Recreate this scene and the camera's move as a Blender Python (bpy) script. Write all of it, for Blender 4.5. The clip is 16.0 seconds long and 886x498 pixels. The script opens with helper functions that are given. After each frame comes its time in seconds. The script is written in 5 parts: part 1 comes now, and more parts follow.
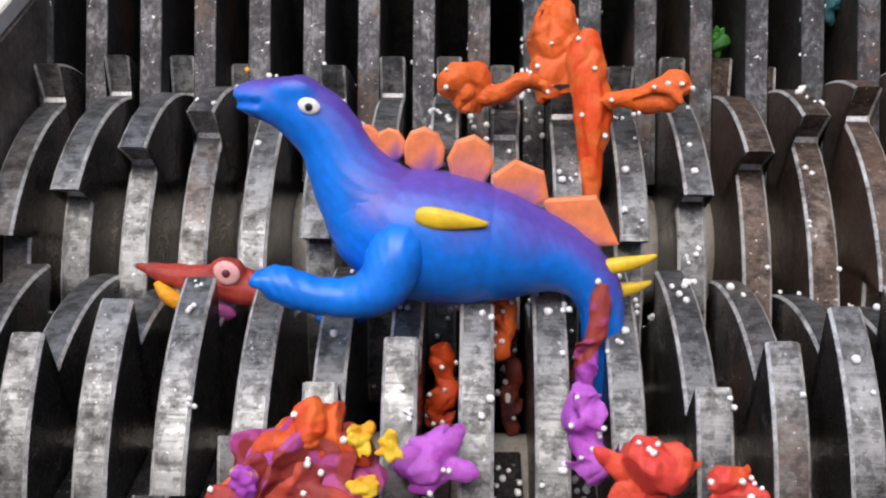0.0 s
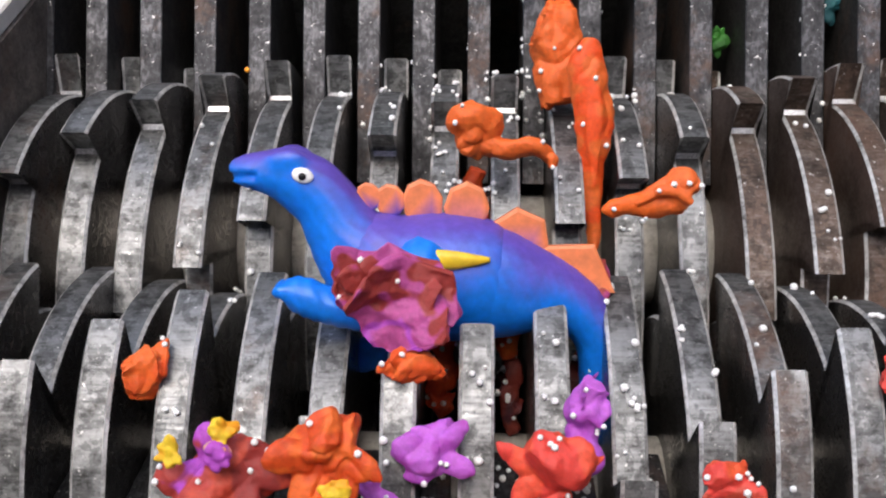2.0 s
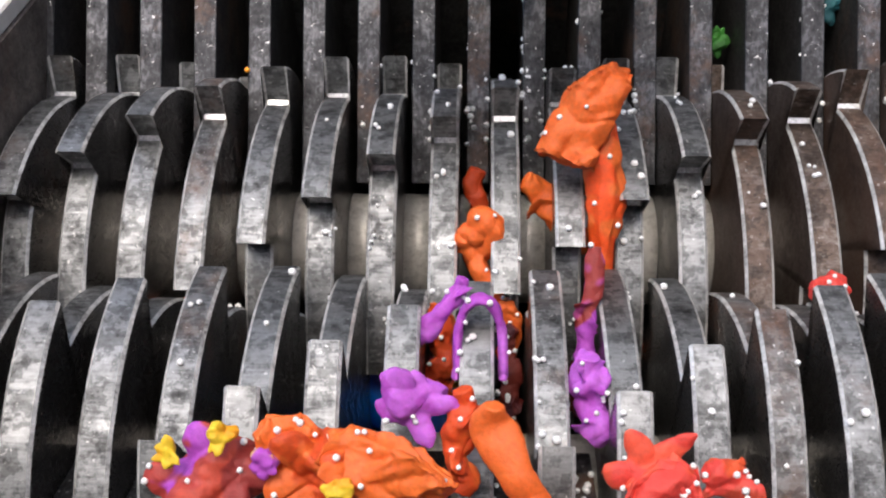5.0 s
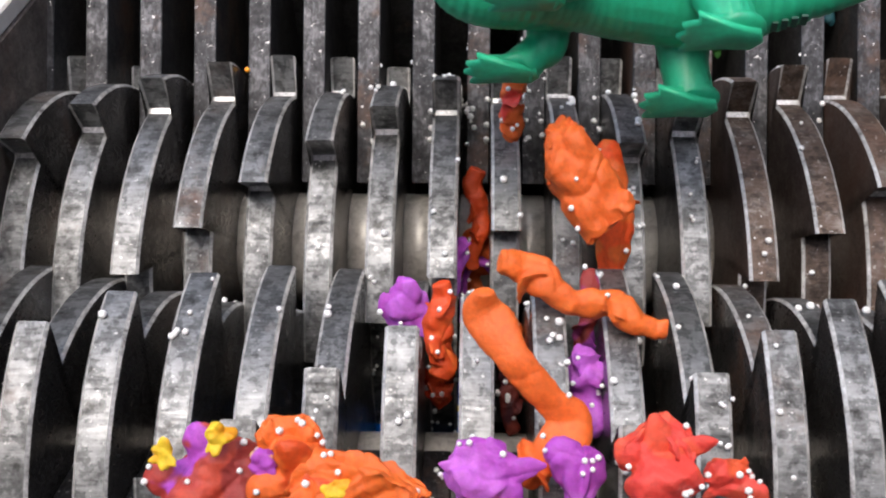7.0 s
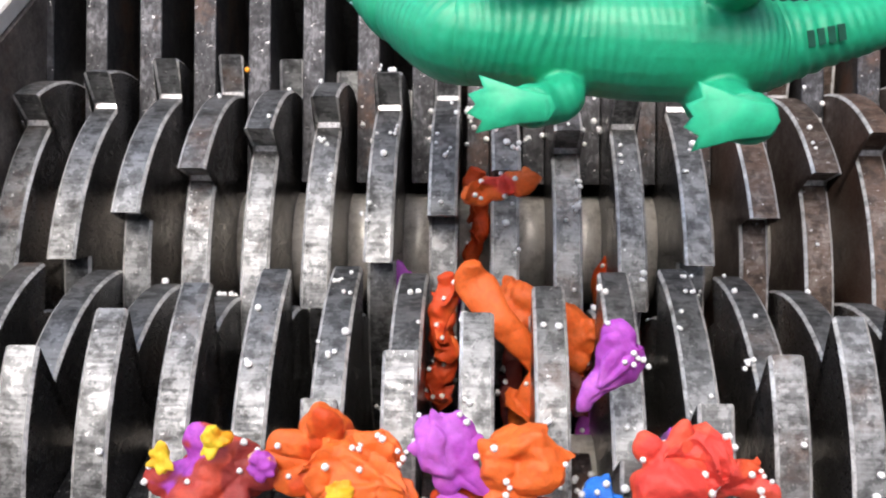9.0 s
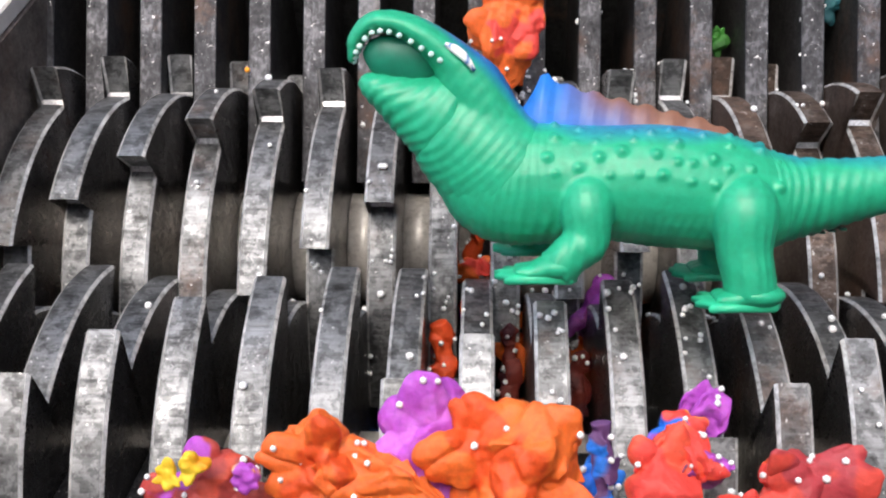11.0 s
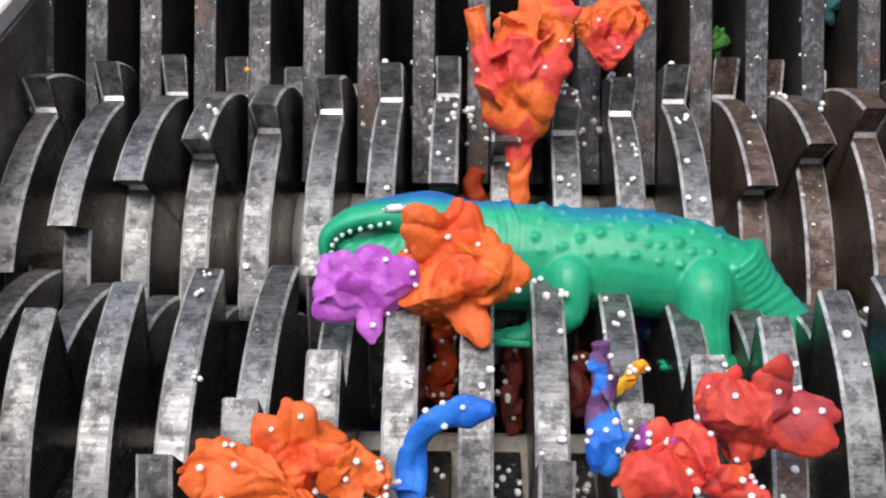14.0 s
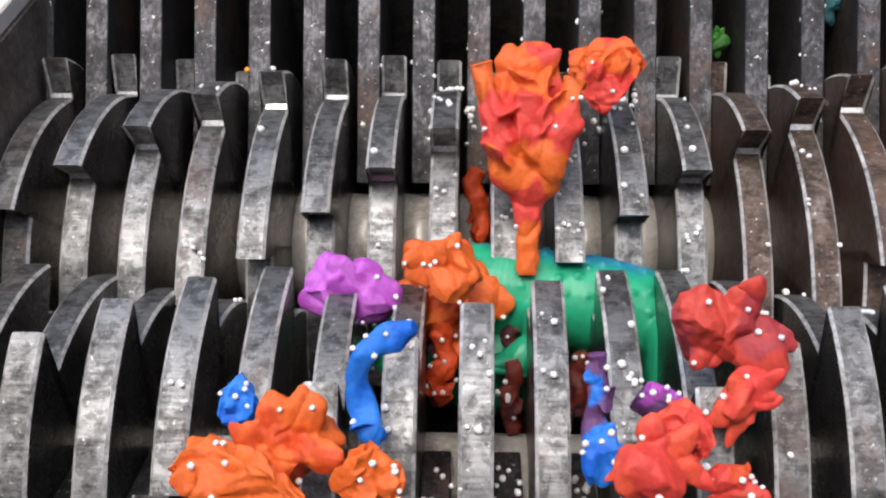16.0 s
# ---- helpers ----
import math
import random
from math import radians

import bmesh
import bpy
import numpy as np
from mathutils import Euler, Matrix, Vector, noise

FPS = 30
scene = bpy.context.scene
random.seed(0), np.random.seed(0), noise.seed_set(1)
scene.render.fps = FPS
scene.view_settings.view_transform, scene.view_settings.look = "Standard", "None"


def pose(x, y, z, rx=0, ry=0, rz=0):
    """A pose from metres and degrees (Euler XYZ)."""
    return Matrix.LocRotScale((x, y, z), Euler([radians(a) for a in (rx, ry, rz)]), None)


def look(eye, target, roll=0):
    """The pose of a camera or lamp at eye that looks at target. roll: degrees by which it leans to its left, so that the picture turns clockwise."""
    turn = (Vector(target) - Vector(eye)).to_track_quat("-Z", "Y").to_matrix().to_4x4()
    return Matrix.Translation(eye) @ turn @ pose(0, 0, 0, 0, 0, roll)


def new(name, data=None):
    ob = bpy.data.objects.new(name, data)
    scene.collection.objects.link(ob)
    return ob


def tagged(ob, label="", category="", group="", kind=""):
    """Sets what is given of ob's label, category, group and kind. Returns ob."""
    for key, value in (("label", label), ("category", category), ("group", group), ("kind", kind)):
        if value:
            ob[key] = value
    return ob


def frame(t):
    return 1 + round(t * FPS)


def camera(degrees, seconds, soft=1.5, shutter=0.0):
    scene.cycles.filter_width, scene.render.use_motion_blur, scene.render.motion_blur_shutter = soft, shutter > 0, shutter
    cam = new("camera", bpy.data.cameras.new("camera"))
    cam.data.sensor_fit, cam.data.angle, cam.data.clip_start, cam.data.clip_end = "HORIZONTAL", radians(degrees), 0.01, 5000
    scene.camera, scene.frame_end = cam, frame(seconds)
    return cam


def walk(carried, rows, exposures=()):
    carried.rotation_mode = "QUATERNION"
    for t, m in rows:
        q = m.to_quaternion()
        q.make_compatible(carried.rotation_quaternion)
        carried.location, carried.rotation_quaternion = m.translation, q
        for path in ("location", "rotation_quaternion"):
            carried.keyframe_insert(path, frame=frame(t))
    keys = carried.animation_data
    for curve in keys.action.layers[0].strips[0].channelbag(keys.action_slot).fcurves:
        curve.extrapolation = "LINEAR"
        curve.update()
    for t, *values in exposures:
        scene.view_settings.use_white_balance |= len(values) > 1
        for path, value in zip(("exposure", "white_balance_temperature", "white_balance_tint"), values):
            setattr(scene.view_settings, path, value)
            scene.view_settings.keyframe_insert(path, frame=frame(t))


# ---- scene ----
# camera: fixed above the machine, looking down at about 46 degrees
H = 0.95            # height of the rotor axes over the floor
AXES = 0.2157       # distance between the two rotor axes
PITCH = 0.04        # spacing of cutter discs along a rotor
R_TIP, R_ROOT = 0.1427, 0.1125
X_NEAR, X_FAR = -0.23815, -0.2603   # first disc of each rotor
SPAN = 16.0

cam = camera(44.12, SPAN, soft=2.2)
eye_pose = pose(0, -0.35883, H + 0.58785, 90 - 45.681, 0, 2.359) @ pose(0, 0, 0, 0, 0, -1.1165)
walk(cam, [(0, eye_pose), (SPAN, eye_pose)], exposures=((0, 0.09), (1.5, 0.11), (3.5, 0.26), (6.5, 0.25), (8.0, 0.37), (9.2, 0.5), (11.5, 0.42), (12.5, 0.21), (SPAN, 0.22)))

# light: daylight, soft, from above and from the open side behind the camera
world = bpy.data.worlds.new("world")
scene.world = world
world.use_nodes = True
wn, wl = world.node_tree.nodes, world.node_tree.links
sky = wn.new("ShaderNodeTexSky")
sky.sky_type, sky.sun_disc = "NISHITA", False
sky.sun_elevation, sky.sun_rotation = radians(76), radians(215)
sky.air_density, sky.dust_density, sky.ozone_density = 1.0, 4.0, 1.0
wn["Background"].inputs["Strength"].default_value = 0.29
wl.new(sky.outputs[0], wn["Background"].inputs["Color"])
sun_data = bpy.data.lights.new("sun", "SUN")
sun_data.energy, sun_data.angle, sun_data.color = 0.62, radians(24), (1.0, 1.0, 1.0)
sun = new("sun", sun_data)
sun.matrix_world = look((-0.4, -0.45, H + 2.6), (0, 0.1, H))


# ---------------------------------------------------------------- materials
def material(name, rough=0.5, metal=0.0):
    m = bpy.data.materials.new(name)
    m.use_nodes = True
    n, l = m.node_tree.nodes, m.node_tree.links
    b = n["Principled BSDF"]
    b.inputs["Roughness"].default_value, b.inputs["Metallic"].default_value = rough, metal
    return m, n, l, b


def node(n, kind, **inputs):
    made = n.new(kind)
    for key, value in inputs.items():
        made.inputs[key].default_value = value
    return made


def ramp(n, stops):
    r = n.new("ShaderNodeValToRGB")
    while len(r.color_ramp.elements) < len(stops):
        r.color_ramp.elements.new(0.5)
    for e, (at, c) in zip(r.color_ramp.elements, stops):
        e.position, e.color = at, (*c, 1)
    return r


def steel(name, dark, mid, light, rough_lo, rough_hi, stretch=(1, 1, 1), rust=0.0, bump=0.15, metal=1.0, chips=False, pits=False):
    """Worn machined steel: blotches, fine scratches along one way, some rust."""
    m, n, l, b = material(name, 0.4, metal)
    tc = n.new("ShaderNodeTexCoord")
    info = n.new("ShaderNodeObjectInfo")
    add = n.new("ShaderNodeVectorMath")
    add.operation = "MULTIPLY_ADD"
    add.inputs[1].default_value = (1, 1, 1)
    comb = n.new("ShaderNodeCombineXYZ")
    mul = n.new("ShaderNodeMath")
    mul.operation, mul.inputs[1].default_value = "MULTIPLY", 7.0
    l.new(info.outputs["Random"], mul.inputs[0])
    for i in range(3):
        l.new(mul.outputs[0], comb.inputs[i])
    l.new(tc.outputs["Object"], add.inputs[0])
    l.new(comb.outputs[0], add.inputs[2])
    big = node(n, "ShaderNodeTexNoise", Scale=38.0, Detail=6.0, Roughness=0.65)
    l.new(add.outputs[0], big.inputs["Vector"])
    mp = n.new("ShaderNodeMapping")
    mp.inputs["Scale"].default_value = stretch
    l.new(add.outputs[0], mp.inputs["Vector"])
    fine = node(n, "ShaderNodeTexNoise", Scale=520.0, Detail=5.0, Roughness=0.7)
    l.new(mp.outputs[0], fine.inputs["Vector"])
    mix = n.new("ShaderNodeMix")
    mix.data_type = "FLOAT"
    mix.inputs[0].default_value = 0.22
    mid_tex = node(n, "ShaderNodeTexNoise", Scale=130.0, Detail=7.0, Roughness=0.72, Distortion=0.6)
    l.new(add.outputs[0], mid_tex.inputs["Vector"])
    both = n.new("ShaderNodeMix")
    both.data_type = "FLOAT"
    both.inputs[0].default_value = 0.5
    l.new(big.outputs["Fac"], both.inputs[2])
    l.new(mid_tex.outputs["Fac"], both.inputs[3])
    l.new(both.outputs[0], mix.inputs[2])
    l.new(fine.outputs["Fac"], mix.inputs[3])
    cr = ramp(n, ((0.39, dark), (0.5, mid), (0.61, light)))
    l.new(mix.outputs[0], cr.inputs[0])
    col = cr.outputs[0]
    if rust:
        spots = node(n, "ShaderNodeTexNoise", Scale=16.0, Detail=8.0, Roughness=0.75)
        l.new(add.outputs[0], spots.inputs["Vector"])
        rr = ramp(n, ((0.60 - 0.12 * rust, (0, 0, 0)), (0.74, (1, 1, 1))))
        vary = n.new("ShaderNodeMath")
        vary.operation, vary.inputs[1].default_value, vary.inputs[2].default_value = "MULTIPLY_ADD", 0.22, -0.13
        l.new(info.outputs["Random"], vary.inputs[0])
        more = n.new("ShaderNodeMath")
        more.operation = "ADD"
        l.new(spots.outputs["Fac"], more.inputs[0])
        l.new(vary.outputs[0], more.inputs[1])
        l.new(more.outputs[0], rr.inputs[0])
        rm = n.new("ShaderNodeMix")
        rm.data_type = "RGBA"
        rm.inputs[7].default_value = (0.10, 0.052, 0.032, 1)
        l.new(rr.outputs[0], rm.inputs[0])
        l.new(col, rm.inputs[6])
        col = rm.outputs[2]
        ms = n.new("ShaderNodeMath")
        ms.operation, ms.inputs[0].default_value = "SUBTRACT", metal
        l.new(rr.outputs[0], ms.inputs[1])
        ms.use_clamp = True
        l.new(ms.outputs[0], b.inputs["Metallic"])
    if chips:
        ch = node(n, "ShaderNodeTexNoise", Scale=300.0, Detail=4.0, Roughness=0.65)
        l.new(add.outputs[0], ch.inputs["Vector"])
        ck = ramp(n, ((0.655, (0, 0, 0)), (0.69, (1, 1, 1))))
        l.new(ch.outputs["Fac"], ck.inputs[0])
        cm = n.new("ShaderNodeMix")
        cm.data_type = "RGBA"
        cm.inputs[7].default_value = (0.72, 0.71, 0.69, 1)
        l.new(ck.outputs[0], cm.inputs[0])
        l.new(col, cm.inputs[6])
        col = cm.outputs[2]
    if pits:
        # sharp-edged patches where a pale worn coating has flaked off
        pt = node(n, "ShaderNodeTexNoise", Scale=85.0, Detail=10.0, Roughness=0.68)
        l.new(add.outputs[0], pt.inputs["Vector"])
        pk = ramp(n, ((0.50, (1, 1, 1)), (0.525, (0.6, 0.6, 0.6)), (0.60, (0.55, 0.55, 0.55)), (0.66, (0.28, 0.275, 0.265))))
        l.new(pt.outputs["Fac"], pk.inputs[0])
        pm = n.new("ShaderNodeMix")
        pm.data_type, pm.blend_type = "RGBA", "MULTIPLY"
        pm.inputs[0].default_value = 1.0
        l.new(pk.outputs[0], pm.inputs[7])
        l.new(col, pm.inputs[6])
        col = pm.outputs[2]
    l.new(col, b.inputs["Base Color"])
    ro = n.new("ShaderNodeMapRange")
    ro.inputs[3].default_value, ro.inputs[4].default_value = rough_hi, rough_lo
    ro.inputs[1].default_value, ro.inputs[2].default_value = 0.4, 0.6
    gl = n.new("ShaderNodeMix")
    gl.data_type = "FLOAT"
    gl.inputs[0].default_value = 0.6
    l.new(both.outputs[0], gl.inputs[2])
    l.new(fine.outputs["Fac"], gl.inputs[3])
    l.new(gl.outputs[0], ro.inputs[0])
    l.new(ro.outputs[0], b.inputs["Roughness"])
    bp = node(n, "ShaderNodeBump", Strength=bump, Distance=0.0006)
    l.new(gl.outputs[0], bp.inputs["Height"])
    l.new(bp.outputs[0], b.inputs["Normal"])
    return m


M_RIM = steel("worn_steel_rim", (0.1, 0.1, 0.098), (0.25, 0.255, 0.255), (0.34, 0.346, 0.345), 0.4, 0.66, (0.1, 1, 1), 0.34, 0.6, 0.9, True, True)
M_RUST = steel("rusty_steel_rim", (0.05, 0.036, 0.028), (0.13, 0.095, 0.075), (0.24, 0.21, 0.19), 0.45, 0.7, (0.2, 1, 1), 0.9, 0.6, 0.6, True, True)
M_RUST_SIDE = steel("rusty_steel_side", (0.05, 0.034, 0.026), (0.095, 0.066, 0.05), (0.15, 0.115, 0.095), 0.4, 0.6, (1, 1, 1), 0.8, 0.2, 0.5)
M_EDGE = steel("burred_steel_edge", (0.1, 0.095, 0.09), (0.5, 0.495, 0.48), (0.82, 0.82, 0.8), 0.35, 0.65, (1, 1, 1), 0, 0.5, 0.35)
M_SIDE = steel("grimy_steel_side", (0.085, 0.08, 0.075), (0.145, 0.138, 0.13), (0.22, 0.21, 0.2), 0.2, 0.4, (1, 1, 1), 0.3, 0.06, 0.85)
# root facet: its white glint is put into the pale base colour
M_GLINT = steel("painted_root_glint", (0.4, 0.4, 0.4), (0.6, 0.6, 0.6), (0.75, 0.75, 0.75), 0.2, 0.35, (1, 1, 1), 0, 0.3, 0.4)
M_BAR = steel("comb_steel", (0.028, 0.028, 0.029), (0.07, 0.07, 0.073), (0.19, 0.19, 0.2), 0.42, 0.65, (1, 0.3, 0.3), 0.15, 0.5, 0.9, True)
# dark steel for the comb bar sides and the back wall
M_DARK = steel("dark_steel", (0.03, 0.029, 0.028), (0.055, 0.053, 0.051), (0.09, 0.087, 0.084), 0.5, 0.7, (1, 1, 1), 0.2, 0.2, 0.5)
M_SPACER = steel("turned_steel_spacer", (0.42, 0.39, 0.34), (0.72, 0.685, 0.62), (0.88, 0.85, 0.78), 0.3, 0.5, (4, 0.3, 0.3), 0.3, 0.15, 0.25)
M_WALL = steel("housing_plate", (0.07, 0.06, 0.052), (0.14, 0.12, 0.103), (0.25, 0.22, 0.19), 0.5, 0.75, (1, 1, 1), 0.6, 0.3, 0.3)


def painted(name, c, c2, rough, scale):
    m, n, l, b = material(name, rough)
    tc = n.new("ShaderNodeTexCoord")
    t = node(n, "ShaderNodeTexNoise", Scale=scale, Detail=7.0, Roughness=0.65)
    l.new(tc.outputs["Object"], t.inputs["Vector"])
    cr = ramp(n, ((0.35, c), (0.68, c2)))
    l.new(t.outputs["Fac"], cr.inputs[0])
    l.new(cr.outputs[0], b.inputs["Base Color"])
    bp = node(n, "ShaderNodeBump", Strength=0.25, Distance=0.001)
    l.new(t.outputs["Fac"], bp.inputs["Height"])
    l.new(bp.outputs[0], b.inputs["Normal"])
    return m


M_FLANGE = painted("flange_paint", (0.5, 0.47, 0.43), (0.72, 0.69, 0.64), 0.55, 30)
M_SKY_BLOCK = painted("sky_block_grey", (0.10, 0.097, 0.092), (0.2, 0.195, 0.185), 0.9, 3)
M_FLOOR = painted("concrete", (0.2, 0.19, 0.18), (0.38, 0.37, 0.35), 0.85, 4)


def rubber(name, rough=0.42, sss=0.12, bump=0.25, scale=120.0, coat=0.0):
    """Soft toy rubber whose paint is held in the mesh's colour layer."""
    m, n, l, b = material(name, rough)
    at = n.new("ShaderNodeAttribute")
    at.attribute_name = "paint"
    tc = n.new("ShaderNodeTexCoord")
    t = node(n, "ShaderNodeTexNoise", Scale=scale, Detail=5.0, Roughness=0.6)
    l.new(tc.outputs["Object"], t.inputs["Vector"])
    hsv = n.new("ShaderNodeHueSaturation")
    mr = n.new("ShaderNodeMapRange")
    mr.inputs[1].default_value, mr.inputs[2].default_value = 0.25, 0.75
    mr.inputs[3].default_value, mr.inputs[4].default_value = 0.78, 1.16
    l.new(t.outputs["Fac"], mr.inputs[0])
    l.new(mr.outputs[0], hsv.inputs["Value"])
    l.new(at.outputs["Color"], hsv.inputs["Color"])
    l.new(hsv.outputs[0], b.inputs["Base Color"])
    b.inputs["Subsurface Weight"].default_value = sss
    b.inputs["Subsurface Radius"].default_value = (0.006, 0.004, 0.003)
    b.inputs["Coat Weight"].default_value = coat
    b.inputs["Coat Roughness"].default_value = 0.3
    bp = node(n, "ShaderNodeBump", Strength=bump, Distance=0.0008)
    l.new(t.outputs["Fac"], bp.inputs["Height"])
    l.new(bp.outputs[0], b.inputs["Normal"])
    return m


M_TOY = rubber("toy_rubber", 0.42, 0.1, 0.18, 160)
M_SCRAP = rubber("torn_rubber", 0.6, 0.2, 0.85, 330, 0.0)
M_FOAM = painted("foam_bead", (0.82, 0.82, 0.8), (0.95, 0.95, 0.94), 0.5, 400)

# ---------------------------------------------------------------- mesh helpers


def part(name, bm, mats, parent=None, label="", m=None, smooth=True):
    """One bmesh as ONE mesh object under a thing or a part."""
    me = bpy.data.meshes.new(name)
    bm.to_mesh(me)
    bm.free()
    for mat in mats if isinstance(mats, (list, tuple)) else [mats]:
        me.materials.append(mat)
    if smooth:
        for poly in me.polygons:
            poly.use_smooth = True
    ob = new(name, me)
    if parent:
        ob.parent = parent
    if m is not None:
        ob.matrix_basis = m
    if label:
        tagged(ob, label)
    return ob


def box(bm, x0, x1, y0, y1, z0, z1, mat=0):
    v = [bm.verts.new((x, y, z)) for x in (x0, x1) for y in (y0, y1) for z in (z0, z1)]
    for f in ((0, 1, 3, 2), (4, 6, 7, 5), (0, 4, 5, 1), (2, 3, 7, 6), (0, 2, 6, 4), (1, 5, 7, 3)):
        bm.faces.new([v[i] for i in f]).material_index = mat


def bevelled(bm, width, segments=2):
    bmesh.ops.bevel(bm, geom=list(bm.edges), offset=width, segments=segments, affect="EDGES", profile=0.6)
    return bm


def plate(bm, outline, x0, x1, chamfer=0.0008, sides=False):
    """A plate cut to an outline in the y-z plane, between x0 and x1."""
    a = [bm.verts.new((x0, y, z)) for y, z in outline]
    b = [bm.verts.new((x1, y, z)) for y, z in outline]
    bm.faces.new(a), bm.faces.new(list(reversed(b)))
    for i in range(len(outline)):
        j = (i + 1) % len(outline)
        bm.faces.new((a[i], b[i], b[j], a[j]))
    bmesh.ops.recalc_face_normals(bm, faces=bm.faces)
    if sides:
        for f in bm.faces:
            f.material_index = 1 if abs(f.normal.x) > 0.9 else 0
    if chamfer:
        bmesh.ops.bevel(bm, geom=list(bm.edges), offset=chamfer, segments=1, affect="EDGES")


# ---------------------------------------------------------------- floor and housing
bm = bmesh.new()
box(bm, -60, 60, -60, 60, -0.1, 0)
tagged(part("ground", bm, M_FLOOR, smooth=False), "grey concrete workshop yard floor", "floor", kind="structure")

# unseen walls, added to darken what the steel reflects; open to the left
for name, x0, x1, y0, y1 in (("sky_block_south", -3.2, 2.6, -1.95, -1.75), ("sky_block_north", -1.1, 2.6, 2.3, 2.5), ("sky_block_east", 2.4, 2.6, -1.74, 2.29)):
    bm = bmesh.new()
    box(bm, x0, x1, y0, y1, 0, 5.0 if name == "sky_block_north" else 3.6)
    tagged(part(name, bm, M_SKY_BLOCK, smooth=False), "unseen dull grey wall added to block part of the sky", "wall", kind="structure")

shredder = tagged(new("shredder_housing"), "dark steel shredder housing with comb bars between the discs", "shredder")
bm = bmesh.new()
plate(bm, ((-0.21, -H), (0.43, -H), (0.43, 0.136), (0.02, 0.21), (-0.21, 0.21)), -0.345, -0.315, 0.0015)
part("side_wall", bm, M_WALL, shredder, "brown-stained steel side plate", pose(0, 0, H), False)
bm = bmesh.new()
plate(bm, ((-0.21, -H), (0.43, -H), (0.43, 0.185), (-0.21, 0.185)), 0.352, 0.375, 0.0015)
part("side_wall", bm, M_WALL, shredder, "brown-stained steel side plate", pose(0, 0, H), False)
bm = bmesh.new()
box(bm, -0.322, 0.352, 0.405, 0.43, -H, 0.26)
part("back_wall", bevelled(bm, 0.0015), M_DARK, shredder, "", pose(0, 0, H), False)
bm = bmesh.new()
box(bm, -0.322, 0.352, -0.21, -0.185, -H, 0.185)
part("front_wall", bevelled(bm, 0.0015), M_WALL, shredder, "", pose(0, 0, H), False)
bm = bmesh.new()
plate(bm, ((0.46, 0.131), (0.46, 0.146), (0.02, 0.225), (-0.23, 0.225), (-0.23, 0.2105), (0.02, 0.2105)), -0.43, -0.3158, 0.0015)
part("flange", bm, M_FLANGE, shredder, "pale painted top flange", pose(0, 0, H), False)

# comb bars reach between the discs down to the spacers, from the back and the front wall
bars = [(AXES + 0.0133, 0.0533), (0.405, 0.2245), (0.405, -0.03), (AXES + 0.049, -0.03), (AXES + 0.049, 0.012), (AXES + 0.036, 0.036)]
bm = bmesh.new()
plate(bm, bars, -0.0082, 0.0082, 0.0007, True)
far_bar = part("comb_bar", bm, [M_BAR, M_DARK], shredder, "", pose(X_NEAR - 2 * PITCH, 0, H), False)
for i in range(-1, 15):
    bar = new("comb_bar", far_bar.data)
    bar.parent, bar.matrix_basis = shredder, pose(X_NEAR + i * PITCH, 0, H)
bm = bmesh.new()
plate(bm, [(0.002, 0.05)] + [(AXES - y if y < 0.4 else -0.185, min(z, 0.13)) for y, z in bars[1:]], -0.0082, 0.0082, 0.0007, True)
near_bar = part("comb_bar", bm, [M_BAR, M_DARK], shredder, "", pose(X_FAR - PITCH, 0, H), False)
for i in range(0, 16):
    bar = new("comb_bar", near_bar.data)
    bar.parent, bar.matrix_basis = shredder, pose(X_FAR + i * PITCH, 0, H)


# ---------------------------------------------------------------- rotors
def tooth_outline(sign):
    """Six hooked teeth; each rim falls back from its tip to the root of the next hook."""
    pts = []
    for tooth in range(6):
        base = tooth * 60
        pts.append((base + 2.2, R_ROOT))
        pts.append((base + 3.5, R_ROOT + 0.0028))
        pts.append((base + 1.9, R_ROOT + 0.0145))
        for i in range(41):
            s = 62.1 * i / 40
            q = s / 63.5
            r = R_TIP - (R_TIP - R_ROOT) * (RIM_A * q + (1 - RIM_A) * q * q)
            pts.append((base + s, r))
    return [(-r * math.cos(radians(a)), sign * r * math.sin(radians(a)), r) for a, r in pts]


RIM_A = 1.75


def disc_mesh(sign, w=0.0185, c=0.0018):
    bm = bmesh.new()
    outer = tooth_outline(sign)
    n = len(outer)
    rings = []
    for x, inset, hole in ((-w / 2, 0, True), (-w / 2, c, False), (-w / 2 + c, 0, False), (w / 2 - c, 0, False), (w / 2, c, False), (w / 2, 0, True)):
        ring = []
        for y, z, r in outer:
            k = 0.04 / r if hole else (r - inset) / r
            ring.append(bm.verts.new((x, y * k, z * k)))
        rings.append(ring)
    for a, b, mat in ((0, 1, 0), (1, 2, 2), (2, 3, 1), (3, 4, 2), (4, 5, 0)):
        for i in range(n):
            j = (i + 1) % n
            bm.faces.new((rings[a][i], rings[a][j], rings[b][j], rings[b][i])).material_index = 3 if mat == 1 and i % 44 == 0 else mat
    bmesh.ops.recalc_face_normals(bm, faces=bm.faces)
    return bm


